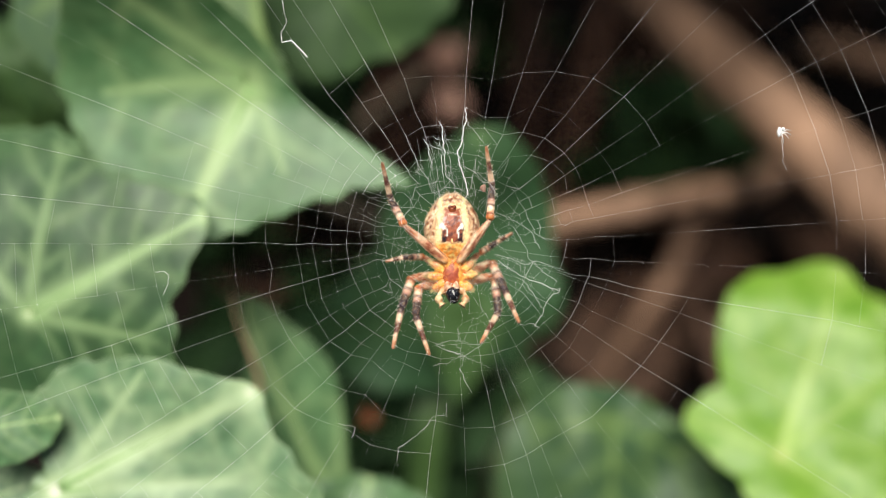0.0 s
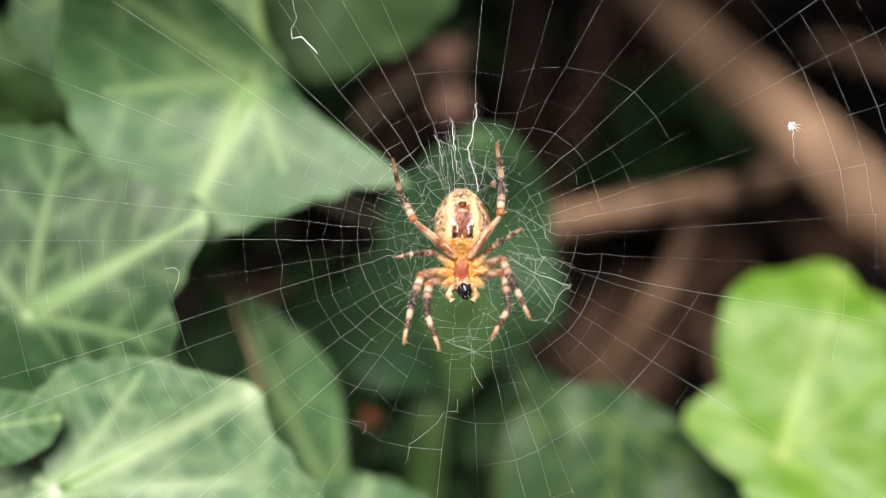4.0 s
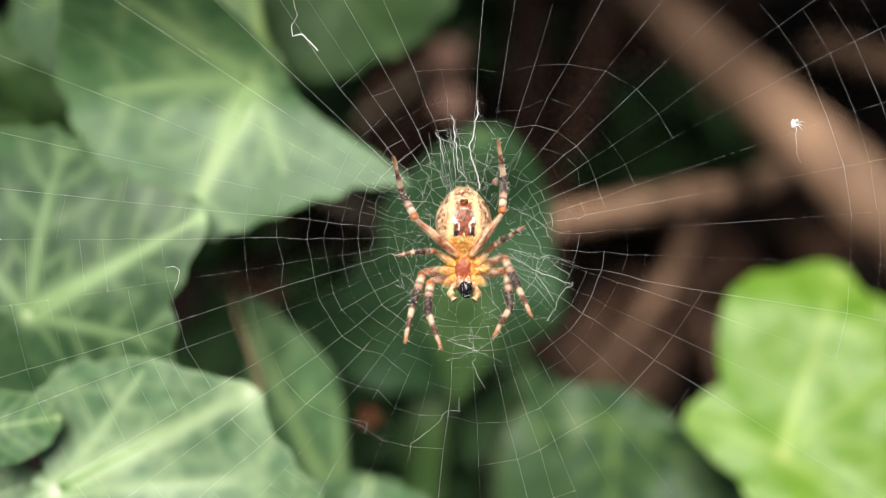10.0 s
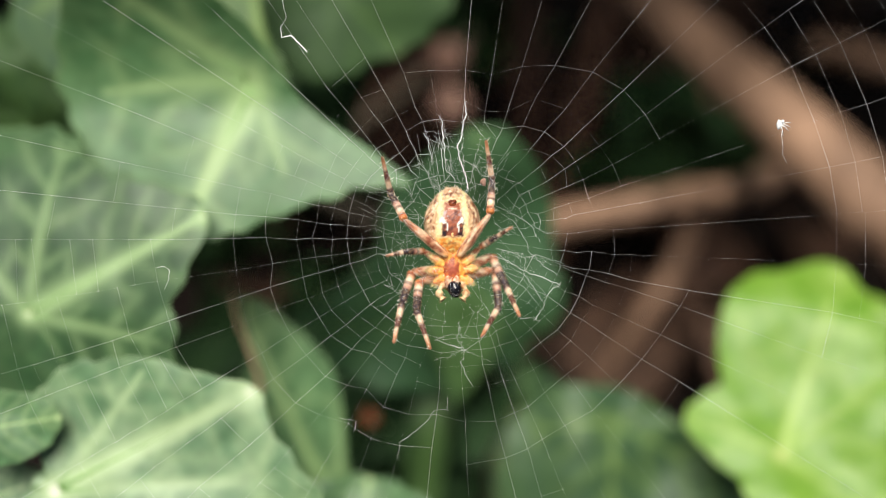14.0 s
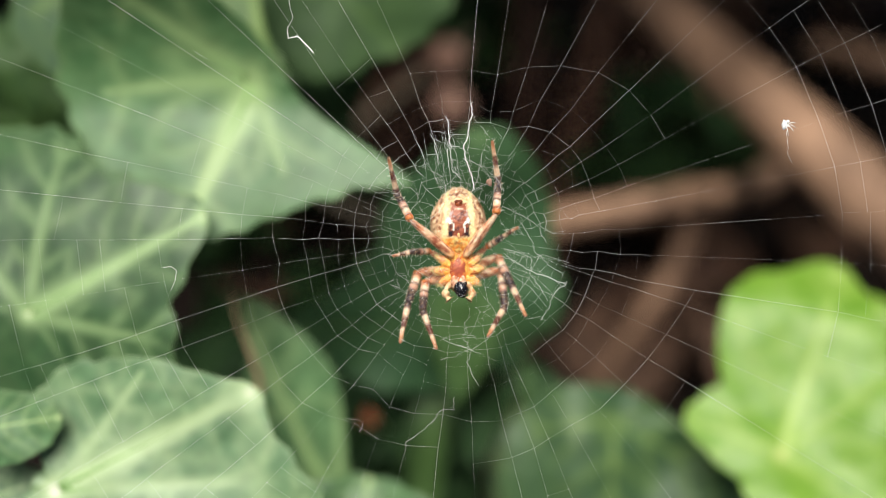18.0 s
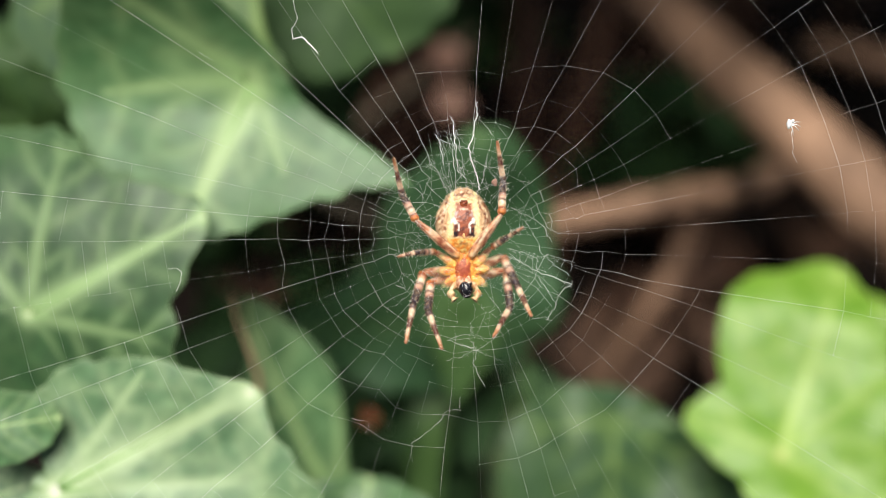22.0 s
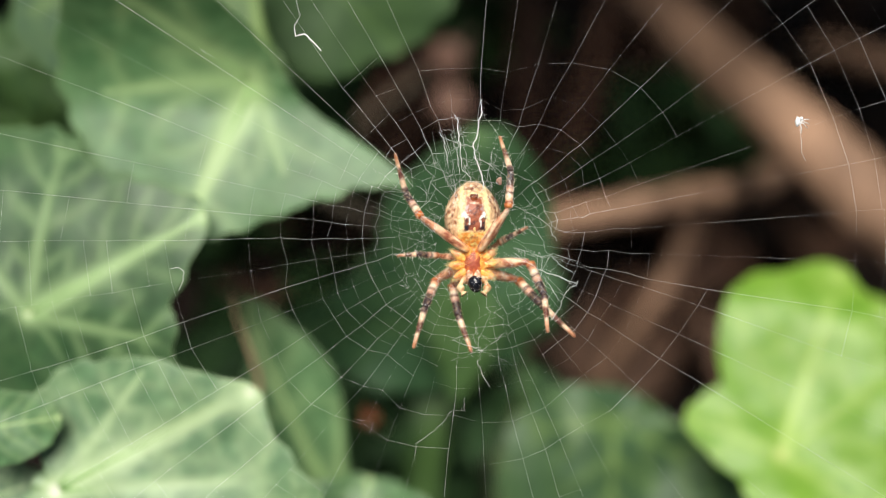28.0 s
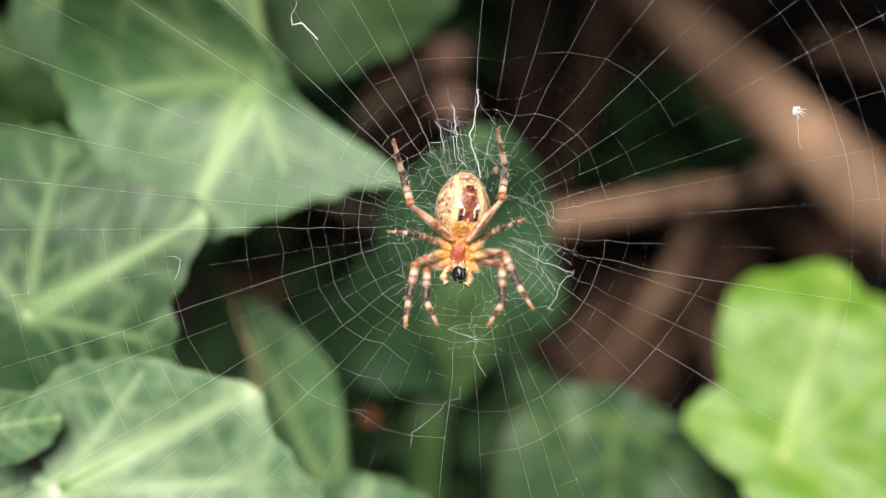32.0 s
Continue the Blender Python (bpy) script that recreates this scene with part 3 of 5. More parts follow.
branch("dead_twig", [(42.3, -8.6, -305.2), (42.2, 4.4, -283.7), (46.4, 29.6, -283.7), (52.4, 55.5, -289.3), (59.6, 82.2, -295.0), (65.0, 112.4, -295.0)], 4.2, BARK_HALF_SHADE, "brown dead twig standing in the shade", "branch", taper=0.1)
branch("dead_twig", [(37.2, -61.9, -212.9), (41.4, -45.2, -192.9), (47.7, -29.5, -181.6), (57.1, -11.8, -170.2), (70.3, 7.9, -181.6)], 2.6, BARK, "brown dead twig leaning in the shade", "branch", taper=0.1)
branch("dead_twig", [(-68.5, -4.3, -312.8), (-38.9, 19.3, -215.6), (-23.3, 36.6, -192.9), (-11.5, 45.4, -181.6), (1.2, 48.9, -161.1)], 3.96, BARK_SHADE, "dead twig with a pale broken end", "branch", CUT_WOOD, taper=-0.2)
branch("dead_twig", [(-36.3, -8.6, -305.2), (-18.1, 21.0, -215.6), (-7.1, 31.7, -192.9), (2.4, 37.3, -164.5)], 4.57, BARK_SHADE, "short dead twig with a pale broken end", "branch", CUT_WOOD, taper=-0.1)
branch("dead_twig", [(199.9, 104.1, -500.6), (137.6, 73.2, -283.7), (135.4, 66.2, -249.6), (140.1, 60.9, -232.6), (164.7, 55.9, -226.9)], 4.36, BARK, "dead tan twig under the branch", "branch", taper=0.1)
branch("dead_twig", [(32.9, 4.9, -328.7), (31.5, 24.0, -295.0), (32.7, 54.8, -283.7), (30.6, 84.1, -283.7), (28.5, 105.1, -283.7)], 6.47, BARK_SHADE, "thin brown dead twig in the shade", "branch", taper=0.1)
branch("dead_twig", [(116.7, -16.9, -291.0), (92.2, -30.5, -261.0), (76.0, -38.5, -249.6), (56.9, -48.7, -238.3), (42.0, -56.1, -238.3)], 5.60, BARK_SHADE, "brown dead twig lying in the litter", "branch", taper=0.1)
# Added rod that stands in for the narrow leaf's browned edge.
branch("dead_twig", [(-49.0, -74.1, -191.9), (-28.0, -26.2, -48.1), (-27.0, -20.4, -44.5), (-28.6, -14.4, -43.6), (-30.2, -10.5, -43.4), (-31.0, -6.7, -43.0)], 0.62, BROWNED_EDGE, "thin brown rod standing in for an ivy leaf's browned edge", "branch", taper=0.7)
branch("dead_twig", [(2.6, -69.4, -200.0), (7.1, -35.1, -124.8), (13.9, -26.3, -113.5), (21.1, -17.9, -113.5)], 2.26, BARK_SHADE, "thin bent brown twig among the ivy", "branch", taper=0.1)


def dry_leaf(size, curl, seed, mat=None):
    """A curled brown fallen leaf with a stalk and a raised midrib."""
    mat = mat or DRY
    ob = thing("dry_leaf", Matrix(), "curled brown dry leaf lying in the shade", "leaf", "dry fallen leaves")
    rng = random.Random(seed)
    rows, cols = 16, 11
    verts, faces = [], []
    for i in range(rows + 1):
        t = i / rows
        wide = 0.34 * math.sin(math.pi * t ** 0.8) ** 0.8 * (1 + 0.1 * math.sin(t * 23 + seed)) if 0 < i < rows else 0.01
        for j in range(cols):
            u = 2 * j / (cols - 1) - 1
            x, y = u * wide, t
            z = curl * (abs(u) ** 1.6) * wide * 1.2 + curl * 0.35 * (t - 0.5) ** 2 + 0.04 * noise.noise((x * 5, y * 5, seed)) + 0.03
            verts.append((x * size, (y - 0.5) * size, z * size))
    for i in range(rows):
        for j in range(cols - 1):
            a = i * cols + j
            faces.append((a, a + 1, a + cols + 1, a + cols))
    blade = part("blade", mesh_of("dry_blade", verts, faces), mat, ob)
    mod = blade.modifiers.new("thickness", "SOLIDIFY")
    mod.thickness = 0.0004
    v, f = [], []
    mid = cols // 2
    tube(v, f, [Vector(verts[i * cols + mid]) for i in range(rows + 1)], [0.0008 - 0.0005 * i / rows for i in range(rows + 1)], 6)
    part("midrib", mesh_of("dry_midrib", v, f), mat, ob)
    v, f = [], []
    s0 = Vector(verts[mid])
    tube(v, f, [s0, s0 + Vector((0.05, -0.12, 0.02)) * size, s0 + Vector((0.02, -0.25, -0.03)) * size], [0.0008, 0.0006, 0.0007], 6)
    part("stalk", mesh_of("dry_stalk", v, f), mat, ob)
    return ob


def strew():
    """Dry leaves over the ground behind the web."""
    rng = random.Random(21)
    kinds = [dry_leaf(0.055, 0.9, 1), dry_leaf(0.042, 1.3, 2), dry_leaf(0.065, 0.5, 3)]
    spots = []
    for k in range(58):
        spots.append((rng.uniform(-0.16, 0.42), rng.uniform(0.18, 0.72)))
    for k, (x, y) in enumerate(spots):
        m = pose(x, y, 0.006 + 0.010 * rng.random(), rng.uniform(-25, 25), rng.uniform(-25, 25), rng.uniform(0, 360))
        if k < 3:
            kinds[k].matrix_world = m
        else:
            copy_thing(kinds[k % 3], m)


strew()


def heap():
    """Paler dry leaves piled against the twigs, tilted to the light."""
    rng = random.Random(44)
    kinds = [dry_leaf(0.030, 1.0, 5, DRY_PALE), dry_leaf(0.038, 0.8, 6, DRY)]
    for k, (x, y) in enumerate(HEAP):
        m = pose(x, y, 0.012 + 0.016 * rng.random(), rng.uniform(15, 45), rng.uniform(-20, 20), rng.uniform(-60, 60))
        if k < 2:
            kinds[k].matrix_world = m
            tagged(kinds[k], "pale brown dry leaf leaning on the litter")
        else:
            copy_thing(kinds[k % 2], m)


HEAP = [(0.077, 0.199), (0.087, 0.208), (0.083, 0.183), (0.061, 0.194), (0.066, 0.173), (0.096, 0.228), (0.050, 0.176)]
heap()


def shade_canopy():
    """Unseen ivy foliage, added over and around the hollow to shade it."""
    rng = random.Random(31)
    verts, faces = [], []
    outline = [(math.cos(radians(a)) * r, math.sin(radians(a)) * r) for a, r in FIVE]
    for k in range(9000):
        if k < 6600:
            c = Vector((rng.uniform(-0.60, 0.80), rng.uniform(0.075, 1.05), 0))
            dome = 1 - ((c.x - 0.1) / 0.74) ** 2 - ((c.y - 0.5) / 0.72) ** 2
            dome += 0.35 * noise.noise((c.x * 6, c.y * 6, 2))
            if dome < 0.02:
                continue
            c.z = 0.232 + rng.random() * 0.34 * max(0.06, dome)
        else:
            a, z = radians(rng.uniform(-28, 208)), rng.uniform(0.0, 0.34)
            out = 1.0 + 0.14 * noise.noise((math.cos(a) * 3, math.sin(a) * 3, z * 5)) + rng.uniform(-0.07, 0.07) - 0.25 * max(0, z - 0.2)
            c = Vector((0.1 + 0.68 * out * math.cos(a), 0.44 + 0.62 * out * math.sin(a), z))
        turn = pose(0, 0, 0, rng.uniform(-40, 40), rng.uniform(-40, 40), rng.uniform(0, 360)).to_3x3()
        size = rng.uniform(0.020, 0.036)
        k = len(verts)
        verts.append(c)
        verts += [c + turn @ Vector((x, y, -0.25 * (x * x + y * y))) * size for x, y in outline]
        m = len(outline)
        faces += [(k, k + 1 + (i + 1) % m, k + 1 + i) for i in range(m)]
    ob = new("unseen_ivy_canopy", mesh_of("unseen_ivy_canopy", verts, faces, False))
    ob.data.materials.append(IVY_FULL_SHADE)
    tagged(ob, "dense unseen ivy foliage added to shade the hollow behind", "foliage", kind="stuff")


shade_canopy()


# ---- the orb web ----
HX, HY = 1.44, 0.54          # hub in millimetres
# angles of the spokes near the hub and far out, in degrees
SPOKES = [
    (2.6, 3.4), (10.3, 10.6), (17, 17.9), (24.6, 26.8), (32.3, 34.2), (40.4, 42.1), (50, 50.7), (59.8, 60.9),
    (67.5, 71.8), (77, 80.1), (86.7, 85.5), (99, 98), (106.6, 112.2), (115.2, 118.8), (124, 123.6), (132.5, 126),
    (137.5, 136.6), (145.5, 146), (152.4, 152), (159.4, 158.5), (166.3, 167.1), (173.6, 173.8), (180, 180),
    (187.6, 188.2), (193.6, 196.4), (202, 200.8), (209.8, 210.6), (217.8, 217), (227, 223.8), (233.6, 230.4),
    (239, 239.6), (246, 248.1), (254.2, 254.9), (262.5, 263.7), (272, 272.6), (281.5, 283.4), (288.3, 287.7),
    (292, 293), (299.9, 299), (308.4, 308.3), (317.3, 318.3), (326.4, 327.4), (333.9, 334.6), (344, 341.7),
    (345.5, 348.5), (353.2, 356),]
RADII = [a for a, _ in SPOKES]


def spoke_angle(i, r):
    a, b = SPOKES[i]
    return a + (b - a) * max(0.0, min(1.0, (r - 12) / 26))


def web_point(angle, r, z=0.0):
    return Vector((HX + r * math.cos(radians(angle)), HY + r * math.sin(radians(angle)), z)) * MM


def thread(points, thick, wobble=0.0, steps=1, seed=0):
    """One silk thread as a fine tube."""
    verts, faces = [], []
    if wobble:
        rng = random.Random(seed)
        pts = []
        for a, b in zip(points[:-1], points[1:]):
            a, b = Vector(a), Vector(b)
            for s in range(steps):
                j = Vector((rng.uniform(-1, 1), rng.uniform(-1, 1), rng.uniform(-0.5, 0.5))) * wobble if (s or a is not points[0]) else Vector()
                pts.append(a.lerp(b, s / steps) + j)
        pts.append(Vector(points[-1]))
        points = pts
    rng = random.Random(len(points) * 31 + int(points[0][0] * 1e7))
    fine = []
    for a, b in zip(points[:-1], points[1:]):
        a, b = Vector(a), Vector(b)
        k = max(1, int((b - a).length / 0.0014))
        fine += [a.lerp(b, i / k) for i in range(k)]
    fine.append(Vector(points[-1]))
    # Width wanders along the thread to imitate bright and faint stretches.
    level, radii = 1.0, []
    for _ in fine:
        level = min(2.1, max(0.4, level + rng.uniform(-0.45, 0.45)))
        radii.append(thick * level)
    tube(verts, faces, fine, radii, 4, False)
    return verts, faces


def stout(angle):
    """The upper half of the web is spun of stouter silk than the lower."""
    return 0.94 + 0.16 * math.sin(radians(angle))


def silk_width(rng, r):
    """Most threads are very fine, some are widened to imitate catching more light; the hub's are stouter."""
    w = rng.uniform(0.0049, 0.0066) if rng.random() < 0.26 else rng.uniform(0.0030, 0.0046)
    return w * (1.4 if r < 12 else 1.0 if r < 28 else 1.3) * MM


def build_web():
    web = thing("orb_web", VIEW.copy(), "fine white silk orb web hung upright before the ivy", "spider web")
    rng = random.Random(11)
    n = len(SPOKES)

    # knots where the spiral crosses the spokes; both run through them
    knots = [[] for _ in SPOKES]

    def knot(i, r):
        side = rng.uniform(-1, 1) * (0.42 if r < 9.5 else 0.15 if r < 24 else 0.06)
        p = web_point(spoke_angle(i, r) + side / r * 57.3, r, 0.2 * math.sin(r * 0.05))
        knots[i].append((r, p))
        return p

    loose_v, loose_f, beads, runs = [], [], [], []

    def course(anchors, keep, jitter=0.22):
        """One turn of the spiral over a stretch of spokes: its radius at a few angles, and how whole it still is."""
        at, reach = [a for a, _ in anchors], [r for _, r in anchors]
        inside = sorted((a + k, i) for i, a in enumerate(RADII) for k in (0, 360) if at[0] - 1 <= a + k <= at[-1] + 1)
        run, r = [], reach[0]
        for a, i in inside:
            r = float(np.interp(a, at, reach))
            p = knot(i, r + rng.uniform(-jitter, jitter))
            if run and rng.random() > (keep if r > 9.4 or not 246 < a % 360 < 304 else 0.3):
                runs.append((r, run))
                run = []
            run.append(p)
            if rng.random() < 0.8:
                beads.append(p)
        runs.append((r, run))

    # the close inner turns round the hub
    r = 4.6
    while r < 9.4:
        course([(0, r * 0.99), (90, r * 0.95), (200, r * 0.93), (300, r), (352, r * 1.02)], 0.93, 0.42)
        r += 0.92
    # the wide mesh above, which ends in one long outer thread
    course([(17, 24.2), (27, 23.9), (41, 23.7), (51, 22.5), (60, 20.9), (69, 19.2), (78, 17.6), (98, 18.0), (114, 18.6)], 0.995, 0.12)
    course([(17, 18.3), (41, 18.0), (51, 17.7), (60, 16.9), (68, 14.3), (77, 13.6), (87, 14.5), (101, 14.6), (126, 14.5)], 0.985, 0.15)
    course([(10, 14.8), (32, 14.7), (41, 15.1), (50, 14.7), (60, 13.7), (69, 12.5), (85, 12.4), (110, 12.8), (138, 12.6)], 0.96, 0.3)
    course([(10, 12.7), (40, 13.4), (48, 13.0), (58, 10.9), (90, 10.8), (120, 11.0), (152, 11.2)], 0.86, 0.5)
    course([(10, 11.1), (40, 11.5), (58, 9.9), (90, 9.6), (152, 9.9)], 0.84, 0.5)
    # the turns to the left and below
    course([(150, 10.2), (200, 10.2), (270, 9.7), (330, 10.1), (370, 10.4)], 0.92, 0.3)
    course([(150, 11.8), (190, 11.8), (240, 11.0), (270, 10.7), (300, 10.9), (330, 11.3), (370, 11.6)], 0.93)
    course([(138, 13.2), (190, 13.4), (208, 13.6), (240, 12.4), (270, 12.1), (300, 12.4), (330, 12.8), (368, 13.0)], 0.92)
    course([(124, 15.6), (160, 15.1), (189, 15.2), (208, 15.3), (240, 13.9), (270, 13.7), (300, 14.2), (330, 14.4), (353, 14.5), (368, 14.8)], 0.88)
    course([(160, 17.2), (189, 16.9), (210, 16.9), (218, 17.0), (226, 16.4), (234, 15.4), (250, 16.0), (270, 16.0), (300, 16.2), (335, 16.0), (353, 16.7), (368, 16.6)], 0.95)
    course([(152, 20.8), (188, 19.9), (195, 20.4), (218, 20.3), (228, 20.2), (239, 18.8), (247, 19.8), (263, 18.6), (274, 19.9), (288, 19.5), (306, 18.7), (346, 18.8), (356, 18.6)], 0.95)
    course([(167, 23.4), (187, 23.7), (202, 24.0), (218, 24.4), (231, 24.2), (240, 22.4), (247, 23.3), (264, 22.2), (274, 24.5), (281, 24.1), (294, 22.8), (310, 23.1), (335, 23.9), (349, 25.5)], 0.95)
    course([(116, 17.8), (134, 18.2), (160, 18.6)], 0.6)
    course([(108, 21.6), (134, 20.8)], 0.5)
    # the sticky turns far out on one side, and the torn ones on the other
    course([(30, 35.9), (46, 35.5)], 0.75)
    for k, (low, high) in enumerate(((-17, 41), (-14, 38), (-7, 41), (-3, 42), (2, 36), (8, 34))):
        course([(low + 360, 40.6 + 2.95 * k), (368, 40.1 + 2.95 * k)], 0.98, 0.15)
        course([(2.6, 40.2 + 2.9 * k), (high, 39.4 + 2.95 * k)], 0.985, 0.15)
    for k in range(10):
        course([(178, 30.4 + 2.1 * k), (211, 29.4 + 2.1 * k)], 0.62, 0.3)
        course([(210, 29.4 + 2.2 * k), (240, 28.6 + 2.2 * k)], 0.34, 0.4)
        if k % 3 == 0:
            course([(156, 29.6 + 2.2 * k), (180, 30.0 + 2.2 * k)], 0.5, 0.4)
    course([(284, 29.0), (330, 28.0)], 0.25)
    for r0, run in runs:
        if len(run) > 2:
            mid = run[len(run) // 2]
            v, f = thread(run, silk_width(rng, r0) * stout(math.degrees(math.atan2(mid.y, mid.x))))
            part("spiral_thread", mesh_of("spiral_thread", v, f), SILK, web)
        elif len(run) == 2:
            tube(loose_v, loose_f, run, silk_width(rng, r0) * 0.8, 3, False)
    tagged(part("torn_spiral", mesh_of("torn_spiral", loose_v, loose_f), SILK, web, "short torn pieces of the sticky spiral"), kind="stuff")
    # the spokes, out to the frame, a wide uneven hexagon well outside
    for i, a in enumerate(RADII):
        far = 62 / max(math.cos(radians((a + 8) % 60 - 30)), 0.1)
        pts = [p for r, p in sorted(knots[i], key=lambda q: q[0]) if r < far - 4]
        if i == 11:
            pts = [p for r, p in sorted(knots[i], key=lambda q: q[0]) if r < 19]
        else:
            pts.append(web_point(spoke_angle(i, far), far))
        pts = [web_point(a + rng.uniform(-2, 2), 4.2)] + pts
        v, f = thread(pts, rng.uniform(0.0040, 0.0060) * stout(a) * MM)
        part("radial_thread", mesh_of("radial_thread", v, f), SILK, web)
    # frame threads and their anchors on the plants
    corners = [(360 + 60 * k - 8) % 360 for k in range(6)]
    for k in range(6):
        a, b = web_point(corners[k], 71.6), web_point(corners[(k + 1) % 6], 71.6)
        v, f = thread([a, (a + b) / 2, b], 0.02 * MM)
        part("frame_thread", mesh_of("frame_thread", v, f), SILK, web)
        v, f = thread([a, a * 1.25 + Vector((0, 0, -0.02))], 0.02 * MM)
        part("anchor_thread", mesh_of("anchor_thread", v, f), SILK, web)
    verts, faces = [], []
    # threads that tie neighbouring knots of the hub together
    near_hub = [p for i, row in enumerate(knots) for r, p in row if r < (14 if 60 < RADII[i] < 135 else 11)]
    for _ in range(2600):
        p = rng.choice(near_hub)
        q = rng.choice(near_hub)
        below = 246 < math.degrees(math.atan2(p.y / MM - HY, p.x / MM - HX)) % 360 < 304
        if 0.8 * MM < (q - p).length < 2.3 * MM and not (below and rng.random() < 0.7):
            mid = (p + q) / 2 + Vector((rng.uniform(-1, 1), rng.uniform(-1, 1), rng.uniform(-1, 1))) * 0.15 * MM
            above = 40 < math.degrees(math.atan2(p.y / MM - HY, p.x / MM - HX)) % 360 < 150
            tube(verts, faces, [p, mid, q], rng.uniform(0.003, 0.007) * (1.6 if above else 1.0) * MM, 3, False)
    # a closer net over the spider
    above_hub = [p for i, row in enumerate(knots) for r, p in row if r < 15 and 62 < RADII[i] < 122]
    for _ in range(520):
        p, q = rng.choice(above_hub), rng.choice(above_hub)
        if 0.7 * MM < (q - p).length < 2.0 * MM:
            tube(verts, faces, [p, (p + q) / 2 + Vector((rng.uniform(-1, 1), rng.uniform(-1, 1), 0)) * 0.2 * MM, q], rng.uniform(0.004, 0.008) * MM, 3, False)
    # short inner spokes
    for k in range(12):
        a = rng.uniform(-50, 230)
        q = [web_point(a + rng.uniform(-3, 3), r) for r in (4.4, 6.0, 7.4, 8.8, rng.uniform(9.4, 12))]
        tube(verts, faces, q, rng.uniform(0.005, 0.009) * MM, 3, False)
    tagged(part("hub_silk", mesh_of("hub_silk", verts, faces), SILK, web, "tangled silk of the hub"), kind="stuff")

    def strand(name, points, thick, seed, label="", fuzz=0):
        pts = [Vector((x, y, 0.1)) * MM for x, y in points]
        knotty = name in ("silk_tangle", "silk_band")
        v, f = thread(pts, thick * (0.8 if knotty else 0.95) * MM, (0.13 if knotty else 0.05) * MM, 5 if knotty else 3, seed)
        g = random.Random(seed + 100)
        for _ in range(fuzz * 2 if name == "silk_band" else fuzz):
            i = g.randrange(len(pts) - 1)
            p = pts[i].lerp(pts[i + 1], g.random())
            q = p + Vector((g.uniform(-1, 1), g.uniform(-1, 1), g.uniform(-0.5, 0.5))) * (0.5 if name == "silk_band" else 0.34) * MM
            tube(v, f, [p, q], 0.0042 * MM, 3, False)
        part(name, mesh_of(name, v, f), SILK_WHITE, web, label)

    strand("silk_band", [(-0.38, 13.47), (-0.12, 13.01), (0.02, 11.71), (0.12, 10.41), (0.22, 9.11), (0.42, 7.51), (1.12, 7.01), (1.22, 5.92)], 0.036, 1, "white silk band above the spider", 14)
    strand("silk_band", [(-0.68, 11.41), (-0.28, 9.91), (-0.08, 8.31), (0.10, 5.82)], 0.024, 4, "", 6)
    strand("silk_band", [(2.42, 14.91), (2.42, 13.61), (2.02, 11.81), (1.58, 10.11), (1.72, 9.01), (2.12, 7.91), (2.42, 7.11), (2.66, 5.72)], 0.036, 2, "white silk band above the spider", 16)
    strand("silk_band", [(-2.02, 11.61), (-1.48, 10.71), (-1.38, 9.51), (-1.14, 8.31)], 0.025, 3, "", 6)
    strand("silk_band", [(-1.14, 8.31), (-0.98, 7.31), (-0.54, 5.92)], 0.009, 31, "", 2)
    strand("silk_band", [(-1.88, 11.91), (-0.38, 11.71), (1.92, 11.61)], 0.01, 32, "", 5)
    strand("silk_band", [(-1.68, 11.11), (0.02, 10.41), (1.62, 10.11)], 0.013, 33, "", 8)
    strand("silk_band", [(1.58, 9.01), (0.82, 8.11), (0.42, 7.47)], 0.009, 34, "", 4)
    strand("silk_band", [(1.72, 9.07), (3.42, 8.11), (4.32, 7.01)], 0.01, 35, "", 5)
    strand("silk_band", [(2.42, 13.61), (3.42, 12.31), (4.32, 11.21)], 0.01, 36, "", 4)
    strand("silk_band", [(-0.18, 13.01), (0.82, 10.91), (1.62, 10.21)], 0.008, 37, "", 4)
    strand("silk_band", [(-2.88, 8.21), (-2.48, 8.35), (-1.98, 8.61)], 0.01, 38, "", 8)
    strand("silk_band", [(3.42, 7.81), (4.62, 6.71), (4.92, 5.82)], 0.009, 39, "", 5)
    strand("silk_band", [(0.82, 8.71), (1.42, 7.51), (1.92, 5.92)], 0.009, 40, "", 3)
    strand("silk_band", [(3.62, 10.51), (4.32, 10.11), (3.92, 9.31), (3.72, 8.11)], 0.008, 41, "", 5)
    strand("silk_band", [(-0.10, 12.6), (0.42, 11.2), (0.62, 9.6), (0.95, 8.0), (1.05, 7.1)], 0.014, 42, "", 4)
    strand("silk_band", [(2.20, 12.6), (1.92, 10.9), (2.10, 9.4), (2.30, 8.2)], 0.014, 43, "", 4)
    strand("silk_tuft", [(-17.27, 27.04), (-16.55, 24.04), (-17.15, 22.96), (-17.09, 21.88), (-16.13, 22.06), (-15.23, 21.34), (-14.39, 20.32)], 0.044, 5, "loose white wisp of silk", 18)
    strand("silk_curl", [(-30.51, -2.46), (-29.62, -2.34), (-29.08, -2.76), (-29.14, -3.66), (-29.68, -4.86)], 0.016, 6, "curled loose thread", 0)
    strand("silk_tangle", [(5.76, -1.02), (7.25, -2.22), (8.87, -3.06), (10.85, -3.84), (12.23, -4.44)], 0.02, 7, "", 10)
    strand("silk_tangle", [(12.47, -4.26), (11.45, -5.04), (10.67, -6.23), (10.43, -7.01), (9.65, -8.21)], 0.022, 8, "torn white silk", 12)
    strand("silk_tangle", [(8.27, -7.97), (9.35, -7.85), (10.25, -8.33)], 0.016, 9, "", 5)
